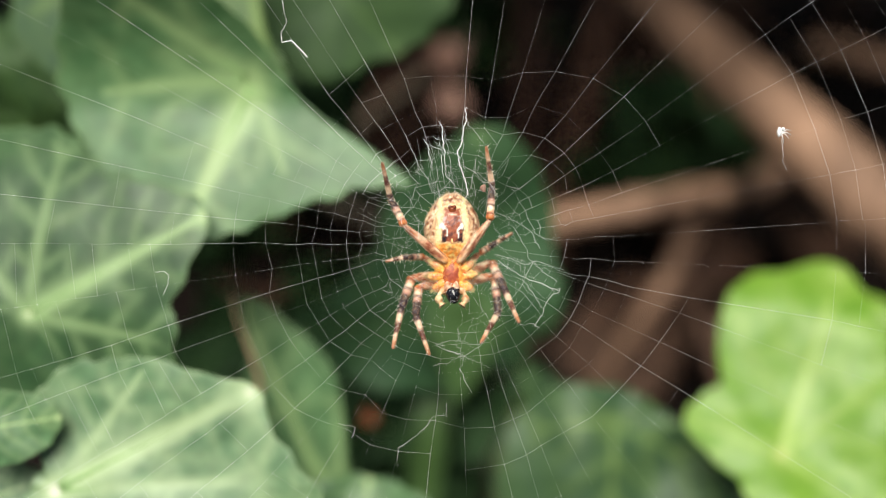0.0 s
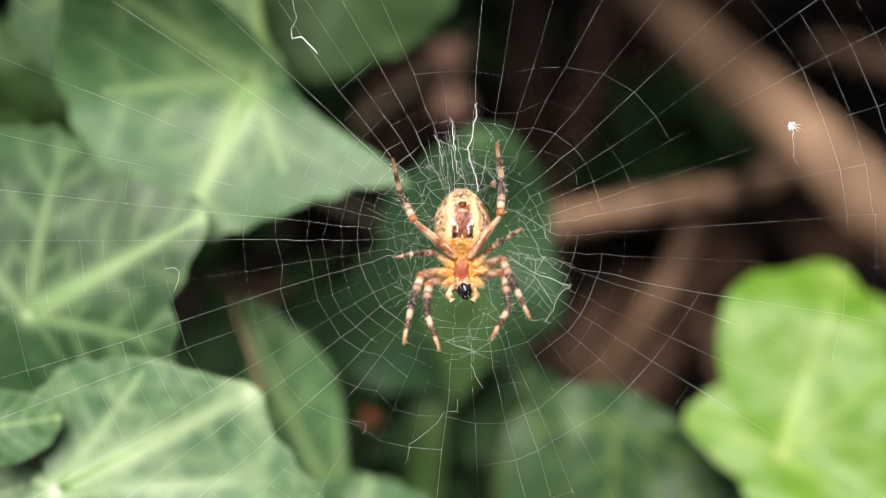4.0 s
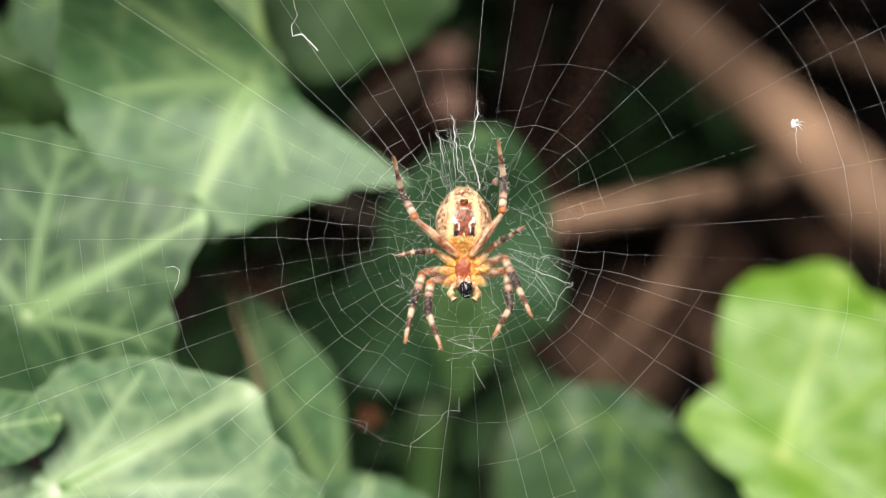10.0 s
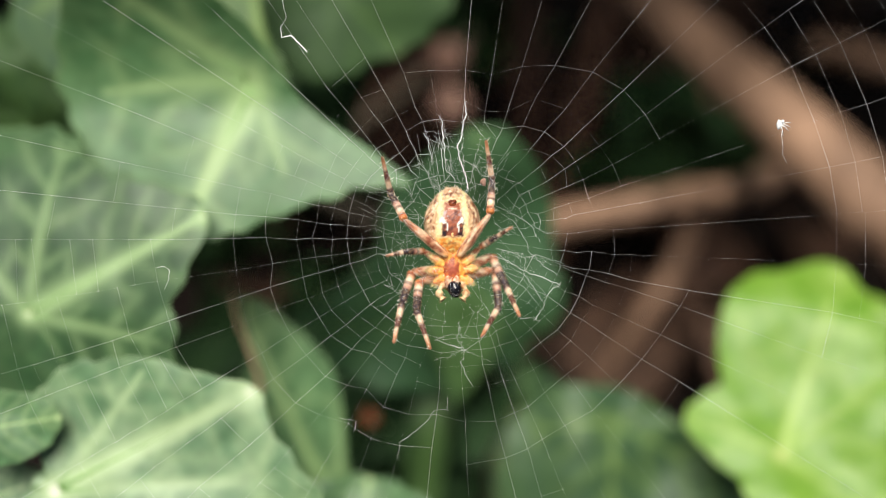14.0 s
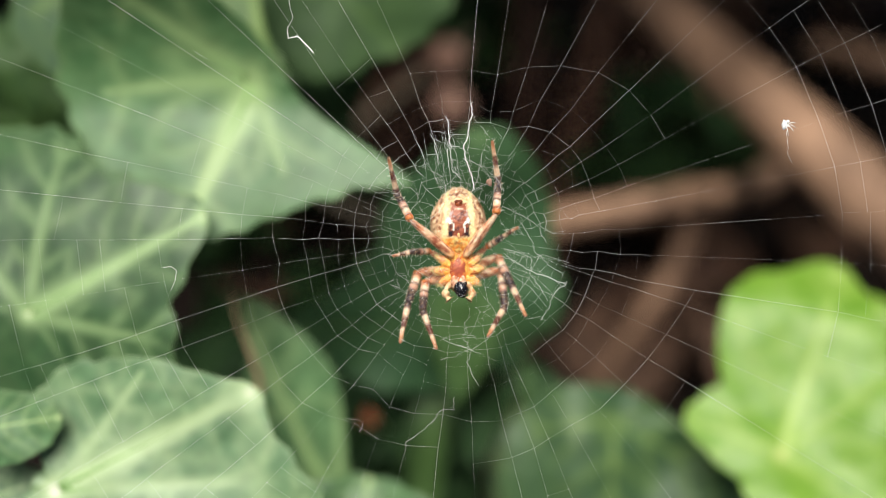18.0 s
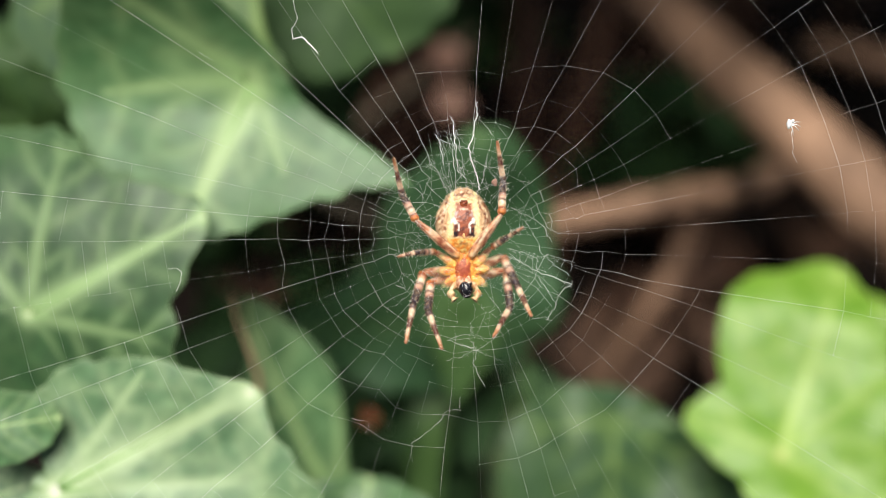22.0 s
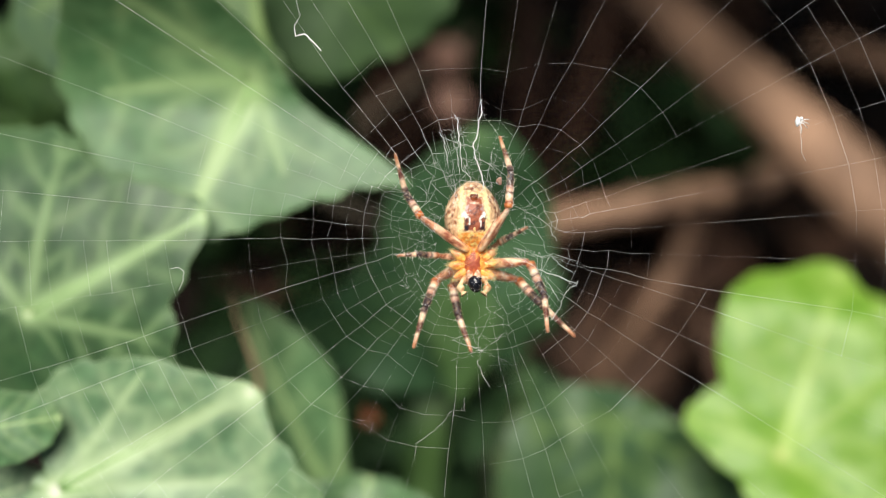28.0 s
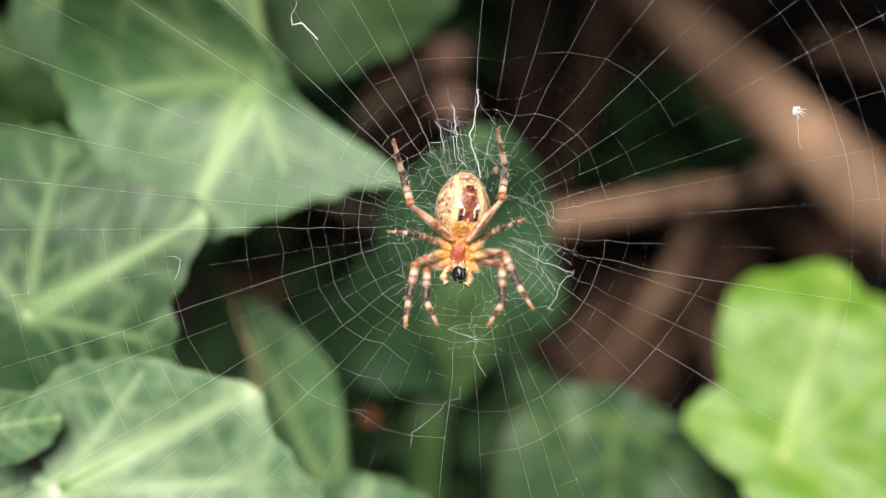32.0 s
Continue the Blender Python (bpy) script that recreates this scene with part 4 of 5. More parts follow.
    strand("silk_tangle", [(-0.84, -10.25), (0.96, -10.85), (2.28, -11.33)], 0.018, 10, "", 20)
    strand("silk_tangle", [(2.28, -11.33), (1.86, -12.83), (3.06, -15.23)], 0.014, 11, "", 8)
    strand("silk_tangle", [(2.28, -11.33), (3.40, -10.60), (4.60, -9.60)], 0.011, 61, "", 10)
    strand("silk_tangle", [(2.28, -11.33), (1.40, -10.20), (1.60, -9.00)], 0.010, 62, "", 10)
    strand("silk_tangle", [(2.28, -11.33), (3.60, -12.00), (4.90, -12.60)], 0.011, 63, "", 10)
    strand("silk_tangle", [(2.28, -11.33), (0.60, -12.00), (-1.00, -12.40)], 0.009, 64, "", 8)
    strand("silk_tangle", [(-0.84, -10.25), (0.80, -9.70), (2.40, -9.90), (3.40, -10.60)], 0.009, 65, "", 8)
    strand("silk_tangle", [(0.42, -16.37), (0.36, -17.63), (-1.14, -17.93), (-2.34, -19.42), (-4.68, -21.22), (-4.92, -22.72)], 0.02, 12, "torn white silk with a knot", 8)
    strand("silk_tangle", [(-11.03, -18.52), (-9.23, -18.82), (-9.71, -20.02)], 0.014, 13, "", 0)
    strand("silk_tangle", [(-6.23, -4.44), (-5.34, -4.74), (-5.64, -3.54), (-4.74, -3.42), (-4.32, -4.44)], 0.014, 14, "", 24)
    strand("silk_tangle", [(-7.43, -7.13), (-5.64, -5.94), (-4.14, -4.74)], 0.012, 15, "", 10)
    strand("silk_tangle", [(-26.98, 20.56), (-26.44, 20.14), (-25.66, 19.72)], 0.018, 16, "", 0)
    strand("silk_tangle", [(4.56, -1.14), (6.35, -1.74), (7.25, -2.34)], 0.018, 17, "", 10)
    strand("silk_tangle", [(3.36, 8.45), (5.16, 6.65), (5.76, 5.46)], 0.012, 18, "", 10)
    strand("silk_tangle", [(5.04, 0.78), (6.35, 0.06), (7.07, -0.84), (8.75, -1.74), (9.83, -1.26)], 0.013, 51, "", 8)
    strand("silk_tangle", [(7.25, 2.46), (8.45, 0.96), (9.05, -0.84), (10.55, -2.34), (12.05, -3.54)], 0.011, 52, "", 8)
    strand("silk_tangle", [(5.76, 3.66), (7.85, 2.94), (9.35, 1.86), (10.25, 0.06)], 0.009, 53, "", 6)
    strand("silk_tangle", [(9.35, 1.86), (10.85, 0.96), (12.35, 1.26)], 0.009, 54, "", 4)
    strand("silk_tangle", [(8.75, -1.74), (8.45, -3.24), (9.65, -4.74), (10.43, -6.23)], 0.009, 55, "", 5)
    v, f = [], []
    blob(v, f, Vector((4.25, 6.45, 0.2)) * MM, (0.30 * MM, 0.36 * MM, 0.25 * MM), lump=0.8)
    m2 = mesh_of("scrap", v, f)
    m2.materials.append(CUT_WOOD)
    part("scrap", m2, None, web, "pale tan scrap caught in the silk")
    # specks of dust on the threads
    verts, faces = [], []
    for k in range(130 + len(beads)):
        i = rng.randrange(n)
        r = rng.uniform(9, 50)
        p = web_point(spoke_angle(i, r), r, 0.1) if k < 130 else beads[k - 130]
        s = (rng.uniform(0.015, 0.042) if k < 130 else rng.uniform(0.024, 0.062)) * MM
        k = len(verts)
        for d in ((1, 0, 0), (-1, 0, 0), (0, 1, 0), (0, -1, 0), (0, 0, 1), (0, 0, -1)):
            verts.append(p + Vector(d) * s * rng.uniform(0.7, 1.4))
        faces += [(k + a, k + b, k + c) for a, b, c in ((0, 2, 4), (2, 1, 4), (1, 3, 4), (3, 0, 4), (2, 0, 5), (1, 2, 5), (3, 1, 5), (0, 3, 5))]
    tagged(part("dust", mesh_of("web_dust", verts, faces), SILK_WHITE, web, "specks of dust caught in the silk"), kind="stuff")
    return web


WEB = build_web()


def build_insect():
    """The pale dried husk of a small insect in the web."""
    at = Vector((35.75, 12.3, 0.1)) * MM
    ob = thing("insect_husk", VIEW @ Matrix.Translation(at), "tiny pale dried insect husk caught in the web", "insect")
    v, f = [], []
    blob(v, f, (-0.0001, 0.0001, 0), (0.00030, 0.00050, 0.00028), lump=0.4)
    part("abdomen", mesh_of("husk", v, f), SILK_WHITE, ob)
    v, f = [], []
    blob(v, f, (0.00025, 0.0004, 0.0001), (0.00020, 0.00020, 0.00018), lump=0.3)
    part("head", mesh_of("husk_head", v, f), SILK_WHITE, ob)
    for dx, dy in ((0.0011, 0.0003), (0.0011, -0.0002), (0.0009, -0.0006), (0.0003, -0.0011)):
        v, f = [], []
        tube(v, f, [(0, 0, 0), (dx * 0.5, dy * 0.5 + 0.00015, 0.0002), (dx, dy, 0)], [0.00006, 0.00005, 0.00003], 5)
        part("leg", mesh_of("husk_leg", v, f), SILK_WHITE, ob)
    v, f = [], []
    tube(v, f, [(0.0001, -0.0006, 0), (0.0003, -0.0024, 0), (0.0002, -0.003, 0), (0.0007, -0.0040, 0)], 0.000018, 4)
    part("hanging_thread", mesh_of("husk_thread", v, f), SILK_WHITE, ob)
    return ob


HUSK = build_insect()


# ---- the spider ----
# Its own space: x right, y up along the abdomen, z towards the web; origin at the breastplate.
CREAM, TAN, DARK = (0.86, 0.65, 0.43), (0.52, 0.22, 0.09), (0.035, 0.025, 0.03)
SPIDER_AT = Vector((0.96, -2.98, -2.6))
spider = thing("garden_spider", VIEW @ Matrix.Translation(SPIDER_AT * MM), "orange and cream garden spider hanging head down in its web", "spider")


def paint(me, colours):
    a = me.color_attributes.new("marking", "FLOAT_COLOR", "POINT")
    a.data.foreach_set("color", [c for col in colours for c in (*(min(0.96, 1.14 * q) for q in col), 1.0)])


def blend(a, b, f):
    f = max(0.0, min(1.0, f))
    return tuple(x + (y - x) * f for x, y in zip(a, b))


def build_abdomen():
    """The abdomen seen from below: cream with brown mottling, a dark panel and two white marks."""
    verts, faces, colours = [], [], []
    rings, sides = 110, 140
    for i in range(rings + 1):
        t = i / rings
        y = math.cos(math.pi * t)
        prof = abs(math.sin(math.pi * t)) ** 0.90 * (1.04 - 0.06 * y - 0.22 * max(0, y) ** 2 - 0.12 * max(0, -y - 0.3))
        for j in range(sides):
            a = 2 * math.pi * j / sides
            x, z = math.cos(a) * prof, math.sin(a) * prof
            wr = 1 + 0.025 * noise.noise((x * 3, y * 3, z * 3)) + 0.012 * noise.noise((x * 9, y * 9, z * 9))
            verts.append(Vector((x * 2.95 * wr, 5.35 + y * 3.75 * wr, -0.95 + z * 2.3 * wr)) * MM)
            n1 = noise.noise((x * 4, y * 4, z * 4))
            n2 = noise.noise((x * 11, y * 11, z * 11 + 5)) + 0.7 * noise.noise((x * 24, y * 24, z * 24))
            side = abs(x)
            n3 = noise.noise((x * 7 + 3, y * 9, z * 7))
            col = blend((0.66, 0.42, 0.24), (0.88, 0.66, 0.36), 0.6 + 1.2 * n1)
            # mottled brown flanks and upper rim
            flank = max(0, min(1, (side - 0.60 + 0.20 * max(0, y) + 0.15 * n1) / 0.10), min(1, (y - 0.70 + 0.10 * n1) / 0.10))
            rows = math.sin(y * 16 + 7 * side + n1 * 4)
            col = blend(col, (0.58, 0.34, 0.22), flank * (0.5 + 1.2 * n1))
            col = blend(col, (0.17, 0.045, 0.022), flank * max(0, min(0.9, 0.8 * rows + 3.0 * n3 + 1.1 * n2 - 0.4)))
            col = blend(col, (0.93, 0.78, 0.56), flank * max(0, min(0.9, -3.5 * n3 + n2 - 0.35)))
            col = blend(col, TAN, max(0, n2 * 1.6 - 0.25))
            if z > 0:
                # pale yellow bands beside the belly panel, and a pinkish arc over the spinnerets
                band = 1 - abs(side - 0.50 + 0.10 * max(0, y) - 0.05 * n1) / 0.11
                col = blend(col, (0.93, 0.76, 0.40), 1.5 * band + 1.2 * n2 - 0.1)
                arc = abs(math.hypot(x / 0.30, (y - 0.46) / 0.25) - 1) if y > 0.46 else 1
                col = blend(col, (0.50, 0.24, 0.14), 0.9 - arc / 0.10 + n2 * 1.2)
                # the belly panel: brown, with greyish shoulders and two black patches below
                wide = 0.41 - 0.30 * max(0, y - 0.10) + 0.05 * n1
                inside = min((wide - side) / 0.05, (0.56 - y) / 0.05, (y + 0.45) / 0.05) + n2 * 0.6
                panel = blend((0.34, 0.095, 0.045), (0.13, 0.034, 0.022), 0.4 + 1.8 * n1 + 1.4 * n2 - y)
                panel = blend(panel, (0.46, 0.32, 0.30), 1.15 - math.hypot((side - 0.31) / 0.11, (y - 0.20) / 0.12) + 1.2 * n2)
                panel = blend(panel, (0.012, 0.008, 0.014), 12 * min(side - 0.22 - 0.3 * (y + 0.25) - 0.15 * n1, 0.0 - y, 0.45 - side, 0.42 + y) + 1.2 * n1 + n2)
                panel = blend(panel, (0.80, 0.58, 0.40), 1.1 - math.hypot(x / 0.24, (y - 0.36 + 0.3 * x * x) / 0.035) + n2)
                col = blend(col, panel, inside)
                for wx, wy, ww, wh in ((0.37, 0.05, 0.095, 0.085), (0.28, -0.02, 0.10, 0.05), (0.20, -0.14, 0.045, 0.13)):
                    d = ((side - wx + 0.08 * n1) / ww) ** 2 + ((y - wy + 0.10 * n2) / wh) ** 2
                    col = blend(col, (0.96, 0.91, 0.80), 1.6 * (1 - d) + n2 * 0.9)
                # orange wedge towards the waist, edged in cream
                lower = max(0, min(1, (-0.44 - y) / 0.05, (0.66 + 0.3 * y + 0.2 * n1 - side * 0.8) / 0.12))
                veins = 0.5 + 0.5 * math.sin(20 * (y + 0.55 * side) + 3 * n1)
                col = blend(col, blend((0.80, 0.30, 0.05), (0.97, 0.62, 0.22), 0.9 * veins + 0.9 * n2), lower)
                col = blend(col, (0.40, 0.15, 0.05), 1.1 - math.hypot(x / 0.20, (y + 0.62) / 0.06) + 0.7 * n2)
            colours.append(col)
    for i in range(rings):
        for j in range(sides):
            a, b = i * sides + j, i * sides + (j + 1) % sides
            faces.append((a, b, b + sides, a + sides))
    # short fine hairs along the flanks
    rng = random.Random(5)
    for _ in range(620):
        i = rng.randrange(6, rings - 10) * sides + rng.randrange(sides)
        p = verts[i]
        d = (p - Vector((0, 5.35, -0.95)) * MM).normalized()
        k = len(verts)
        s = d.orthogonal().normalized() * 0.022 * MM
        verts += [p - s, p + s, p + d * rng.uniform(0.12, 0.28) * MM + Vector((0, 0.0001, 0))]
        colours += [CREAM] * 3
        faces.append((k, k + 1, k + 2))
    me = mesh_of("abdomen", verts, faces)
    paint(me, colours)
    ab = part("abdomen", me, BODY_SKIN, spider, "cream abdomen with brown flanks and a dark belly panel")
    # spinnerets
    for x, y, z, w, h in ((0, 7.26, 0.96, 0.40, 0.42), (-0.22, 7.50, 1.02, 0.25, 0.21), (0.22, 7.50, 1.02, 0.25, 0.21)):
        v, f = [], []
        blob(v, f, Vector((x, y, z)) * MM, (w * MM, h * MM, 0.3 * MM), lump=0.3)
        m2 = mesh_of("spinneret", v, f)
        paint(m2, [blend((0.34, 0.085, 0.03), (0.09, 0.02, 0.012), 1.4 * noise.noise(p * 4000) + (0.8 if p.y > 0.00742 else 0.2)) for p in v])
        part("spinneret", m2, BODY_SKIN, ab, "russet spinneret")
    v, f = [], []
    blob(v, f, Vector((0, 3.88, 1.02)) * MM, (0.22 * MM, 0.46 * MM, 0.40 * MM), lump=0.3)
    blob(v, f, Vector((0, 3.40, 0.84)) * MM, (0.80 * MM, 0.26 * MM, 0.36 * MM), lump=0.4)
    m2 = mesh_of("epigyne", v, f)
    paint(m2, [blend((0.90, 0.62, 0.30), (0.62, 0.24, 0.06), 1.5 * noise.noise(p * 3600) + 0.35 + (0.0 if p.y > 0.0037 else 0.25)) for p in v])
    part("epigyne", m2, BODY_SKIN, ab, "raised orange plate on the belly")
    return ab


def build_head():
    v, f = [], []
    blob(v, f, (0, 0.0002, -0.0010), (0.00185, 0.0026, 0.0013), 28, 32, 0.10)
    me = mesh_of("cephalothorax", v, f)
    paint(me, [blend((0.56, 0.18, 0.03), (0.74, 0.38, 0.07), 0.5 + 1.4 * noise.noise(p * 2500)) for p in v])
    head = part("cephalothorax", me, BODY_SKIN, spider, "orange cephalothorax")
    v, f = [], []
    blob(v, f, (0, 0.00010, 0.0), (0.00100, 0.00145, 0.00040), 28, 32, 0.10)
    me = mesh_of("sternum", v, f)
    rays = [math.sin(7 * math.atan2(p.y - 0.00015, p.x)) * 0.35 + min(1.0, p.xy.length / 0.0012) for p in v]
    paint(me, [blend((0.34, 0.065, 0.028), (0.74, 0.26, 0.06), q - 0.62 + 0.8 * noise.noise(p * 4500)) for p, q in zip(v, rays)])
    part("sternum", me, BODY_SKIN, head, "red-brown breastplate")
    for s in (-1, 1):
        v, f = [], []
        blob(v, f, Vector((s * 0.44, -1.25, 0.30)) * MM, (0.44 * MM, 0.72 * MM, 0.42 * MM), 10, 12, 0.25)
        me = mesh_of("jaw", v, f)
        paint(me, [blend((0.45, 0.16, 0.07), (0.82, 0.66, 0.48), 0.5 + 1.6 * noise.noise(p * 3000)) for p in v])
        part("jaw", me, BODY_SKIN, head)
        v, f = [], []
        pts = curve_points([(s * 0.0007, -0.0013, -0.0003), (s * 0.00135, -0.0019, 0.0001), (s * 0.00140, -0.0026, 0.0005), (s * 0.00105, -0.0031, 0.0007)], 6)
        tube(v, f, pts, [0.00034 + 0.00013 * math.sin(i * 0.75) for i in range(len(pts))], 12)
        rng = random.Random(7 + s)
        nv = len(v)
        for _ in range(90):
            p = v[rng.randrange(nv)]
            d = Vector((rng.uniform(-1, 1), rng.uniform(-1, 0.4), rng.uniform(-0.3, 1))).normalized()
            k = len(v)
            o = d.orthogonal().normalized() * 0.00002
            v += [p - o, p + o, p + d * rng.uniform(0.00015, 0.0004)]
            f.append((k, k + 1, k + 2))
        me = mesh_of("palp", v, f)
        paint(me, [blend((0.78, 0.58, 0.34), (0.50, 0.24, 0.10), 0.4 + 1.3 * noise.noise(p * 2200)) for p in v])
        part("palp", me, BODY_SKIN, spider, "tan feeler beside the jaws")


ABDOMEN = build_abdomen()
build_head()


def band_colour(kind, t, n):
    """Rings along a leg: cream, orange and near black."""
    if kind == "femur":
        stops = [(0, (0.88, 0.42, 0.12)), (0.22, (0.80, 0.40, 0.19)), (0.42, (0.50, 0.19, 0.10)), (0.58, (0.80, 0.45, 0.27)), (0.72, (0.58, 0.12, 0.03)), (1, (0.15, 0.03, 0.02))]
    elif kind == "tibia":
        stops = [(0, (0.66, 0.24, 0.07)), (0.09, (0.62, 0.17, 0.05)), (0.14, (0.16, 0.03, 0.015)), (0.2, (0.70, 0.36, 0.21)), (0.30, (0.94, 0.76, 0.58)), (0.40, (0.11, 0.04, 0.035)),
                 (0.48, (0.74, 0.48, 0.36)), (0.57, (0.48, 0.24, 0.19)), (0.63, DARK), (1, (0.045, 0.03, 0.045))]
    else:
        stops = [(0, (0.05, 0.035, 0.045)), (0.12, (0.10, 0.05, 0.05)), (0.18, (0.84, 0.63, 0.46)), (0.31, (0.78, 0.56, 0.40)), (0.40, (0.11, 0.035, 0.03)),
                 (0.60, (0.12, 0.04, 0.03)), (0.66, (0.82, 0.58, 0.41)), (0.76, (0.66, 0.38, 0.25)), (0.86, (0.42, 0.17, 0.08)), (1, (0.30, 0.12, 0.07))]
    t = max(0.0, t + n * 0.03)
    for (a, ca), (b, cb) in zip(stops[:-1], stops[1:]):
        if t <= b:
            return blend(ca, cb, ((t - a) / max(b - a, 1e-6)) ** 1.6 if b - a > 0.1 else (t - a) / max(b - a, 1e-6))
    return stops[-1][1]


def leg_segment(kind, length, thick, seed, parent, label, pale=0.0):
    """A segment along +y with swellings, bristles and rings of colour."""
    rng = random.Random(seed)
    rows, sides = 44, 14
    shape = {"femur": lambda t: (0.92 if not pale else 0.70 + min(0.22, t)) + 0.40 * math.sin(math.pi * min(1, t * 0.9 + 0.12)) - 0.26 * t,
             "tibia": lambda t: (1.12 - 0.25 * t) * (1 + 0.03 * math.exp(-((t - 0.10) / 0.09) ** 2) - 0.16 * math.exp(-((t - 0.24) / 0.04) ** 2)),
             "tarsus": lambda t: (0.84 - 0.46 * t) * (1 + 0.14 * math.exp(-((t - 0.04) / 0.06) ** 2) - 0.1 * math.exp(-((t - 0.64) / 0.03) ** 2))}[kind]
    verts, faces, colours = [], [], []
    for i in range(rows + 1):
        t = i / rows
        w = thick * shape(t) * (min(1, (t + 0.012) * 22) ** 0.5) * (min(1, (1.012 - t) * 22) ** 0.5)
        for j in range(sides):
            a = 2 * math.pi * j / sides
            p = Vector((math.cos(a) * w, t * length, math.sin(a) * w)) * MM
            n = noise.noise(p * 2600 + Vector((seed * 7, 0, 0)))
            verts.append(p * 1.0)
            col = blend(band_colour(kind, t, n), (0.90, 0.66, 0.46), pale * (1 - 0.5 * t) * min(1, 4 * t))
            if kind == "femur":
                # see-through skin: pale streaks along it and pinkish brown flesh between
                streak = noise.noise((math.cos(a) * 1.8 + 5, t * 5 + seed, math.sin(a) * 1.8))
                col = blend(col, (0.94, 0.74, 0.54), 1.7 * streak)
                col = blend(col, (0.32, 0.09, 0.05), -2.6 * streak - 0.02)
            colours.append(blend(col, (0.80, 0.54, 0.28), 0.5 * noise.noise(p * 5000 + Vector((seed, 3, 0)))))
    for i in range(rows):
        for j in range(sides):
            a, b = i * sides + j, i * sides + (j + 1) % sides
            faces.append((a, b, b + sides, a + sides))
    nv = len(verts)
    for q in range(150 if kind != "femur" else 330):
        i = rng.randrange(sides * 3, nv - sides)
        p = verts[i]
        out = Vector((p.x, 0, p.z)).normalized()
        big = q < 9 and kind != "femur"
        d = (out + Vector((0, 0.45, 0))).normalized() * (rng.uniform(0.34, 0.52) if big else rng.uniform(0.10, 0.24)) * MM
        s = Vector((0, 1, 0)) * (0.06 if big else 0.018) * MM
        u = out.cross(Vector((0, 1, 0))) * (0.06 if big else 0.018) * MM
        k = len(verts)
        verts += [p - s, p + s, p + u, p + d]
        colours += [(0.95, 0.86, 0.70) if big else (0.90, 0.72, 0.50) if kind == "femur" else (0.60, 0.42, 0.26)] * 4
        faces += [(k, k + 1, k + 3), (k + 1, k + 2, k + 3), (k + 2, k, k + 3)]
    me = mesh_of(kind, verts, faces)
    paint(me, colours)
    return part(kind, me, LEG_SKIN, parent, label)


# where each leg leaves the body, and its thickness
COXAE = {("left", 4): (-0.54, 1.56), ("right", 4): (0.60, 1.56), ("left", 3): (-1.08, 0.78), ("right", 3): (1.14, 0.78),
         ("left", 2): (-1.20, 0.0), ("right", 2): (1.26, 0.12), ("left", 1): (-0.90, -0.66), ("right", 1): (0.96, -0.66)}
THICK = {4: 0.41, 3: 0.33, 2: 0.47, 1: 0.47}


def build_coxae():
    for (side, k), (x, y) in COXAE.items():
        d = Vector((x, y * 0.9 if k != 4 else y * 0.6, 0)).normalized()
        turn = d.to_track_quat("Y", "Z").to_matrix()
        v, f = [], []
        blob(v, f, Vector((x, y, -0.08 if k == 4 else -0.22)) * MM + d * (0.25 if k == 4 else 0.40) * MM, (0.52 * MM, 1.10 * MM, 0.40 * MM), 18, 18, 0.22, turn)
        body_end = len(v)
        rng = random.Random(k * 3 + (side == "left"))
        nv = len(v)
        for _ in range(420):
            p = v[rng.randrange(nv)]
            h = (p - (Vector((x, y, -0.35)) * MM + d * 0.30 * MM)).normalized() + Vector((0, 0, 0.3)) + d * 0.5
            i = len(v)
            o = h.orthogonal().normalized() * 0.016 * MM
            v += [p - o, p + o, p + (h.normalized() + Vector((rng.uniform(-0.4, 0.4), rng.uniform(-0.4, 0.4), 0))) * rng.uniform(0.22, 0.5) * MM]
            f.append((i, i + 1, i + 2))
        me = mesh_of("coxa", v, f)
        across = Vector((-d.y, d.x, 0))
        lines = [0.5 + 0.5 * math.sin((p - Vector((x, y, 0)) * MM).dot(across) / MM * 17 + p.z / MM * 6) for p in v]
        paint(me, [blend(blend(blend((0.95, 0.40, 0.055), (0.97, 0.66, 0.20), lines[i]), (0.60, 0.12, 0.018), 0.36 + 1.3 * noise.noise(p * 1900) + 0.9 * noise.noise(p * 5200)), (0.86, 0.52, 0.32), (p.xy.length / MM - 1.8) * 0.7 + 0.5 * noise.noise(p * 3000)) if i < body_end
                   else (0.96, 0.76, 0.44) for i, p in enumerate(v)])
        part("coxa", me, LEG_SKIN, spider, "translucent orange leg root")


build_coxae()


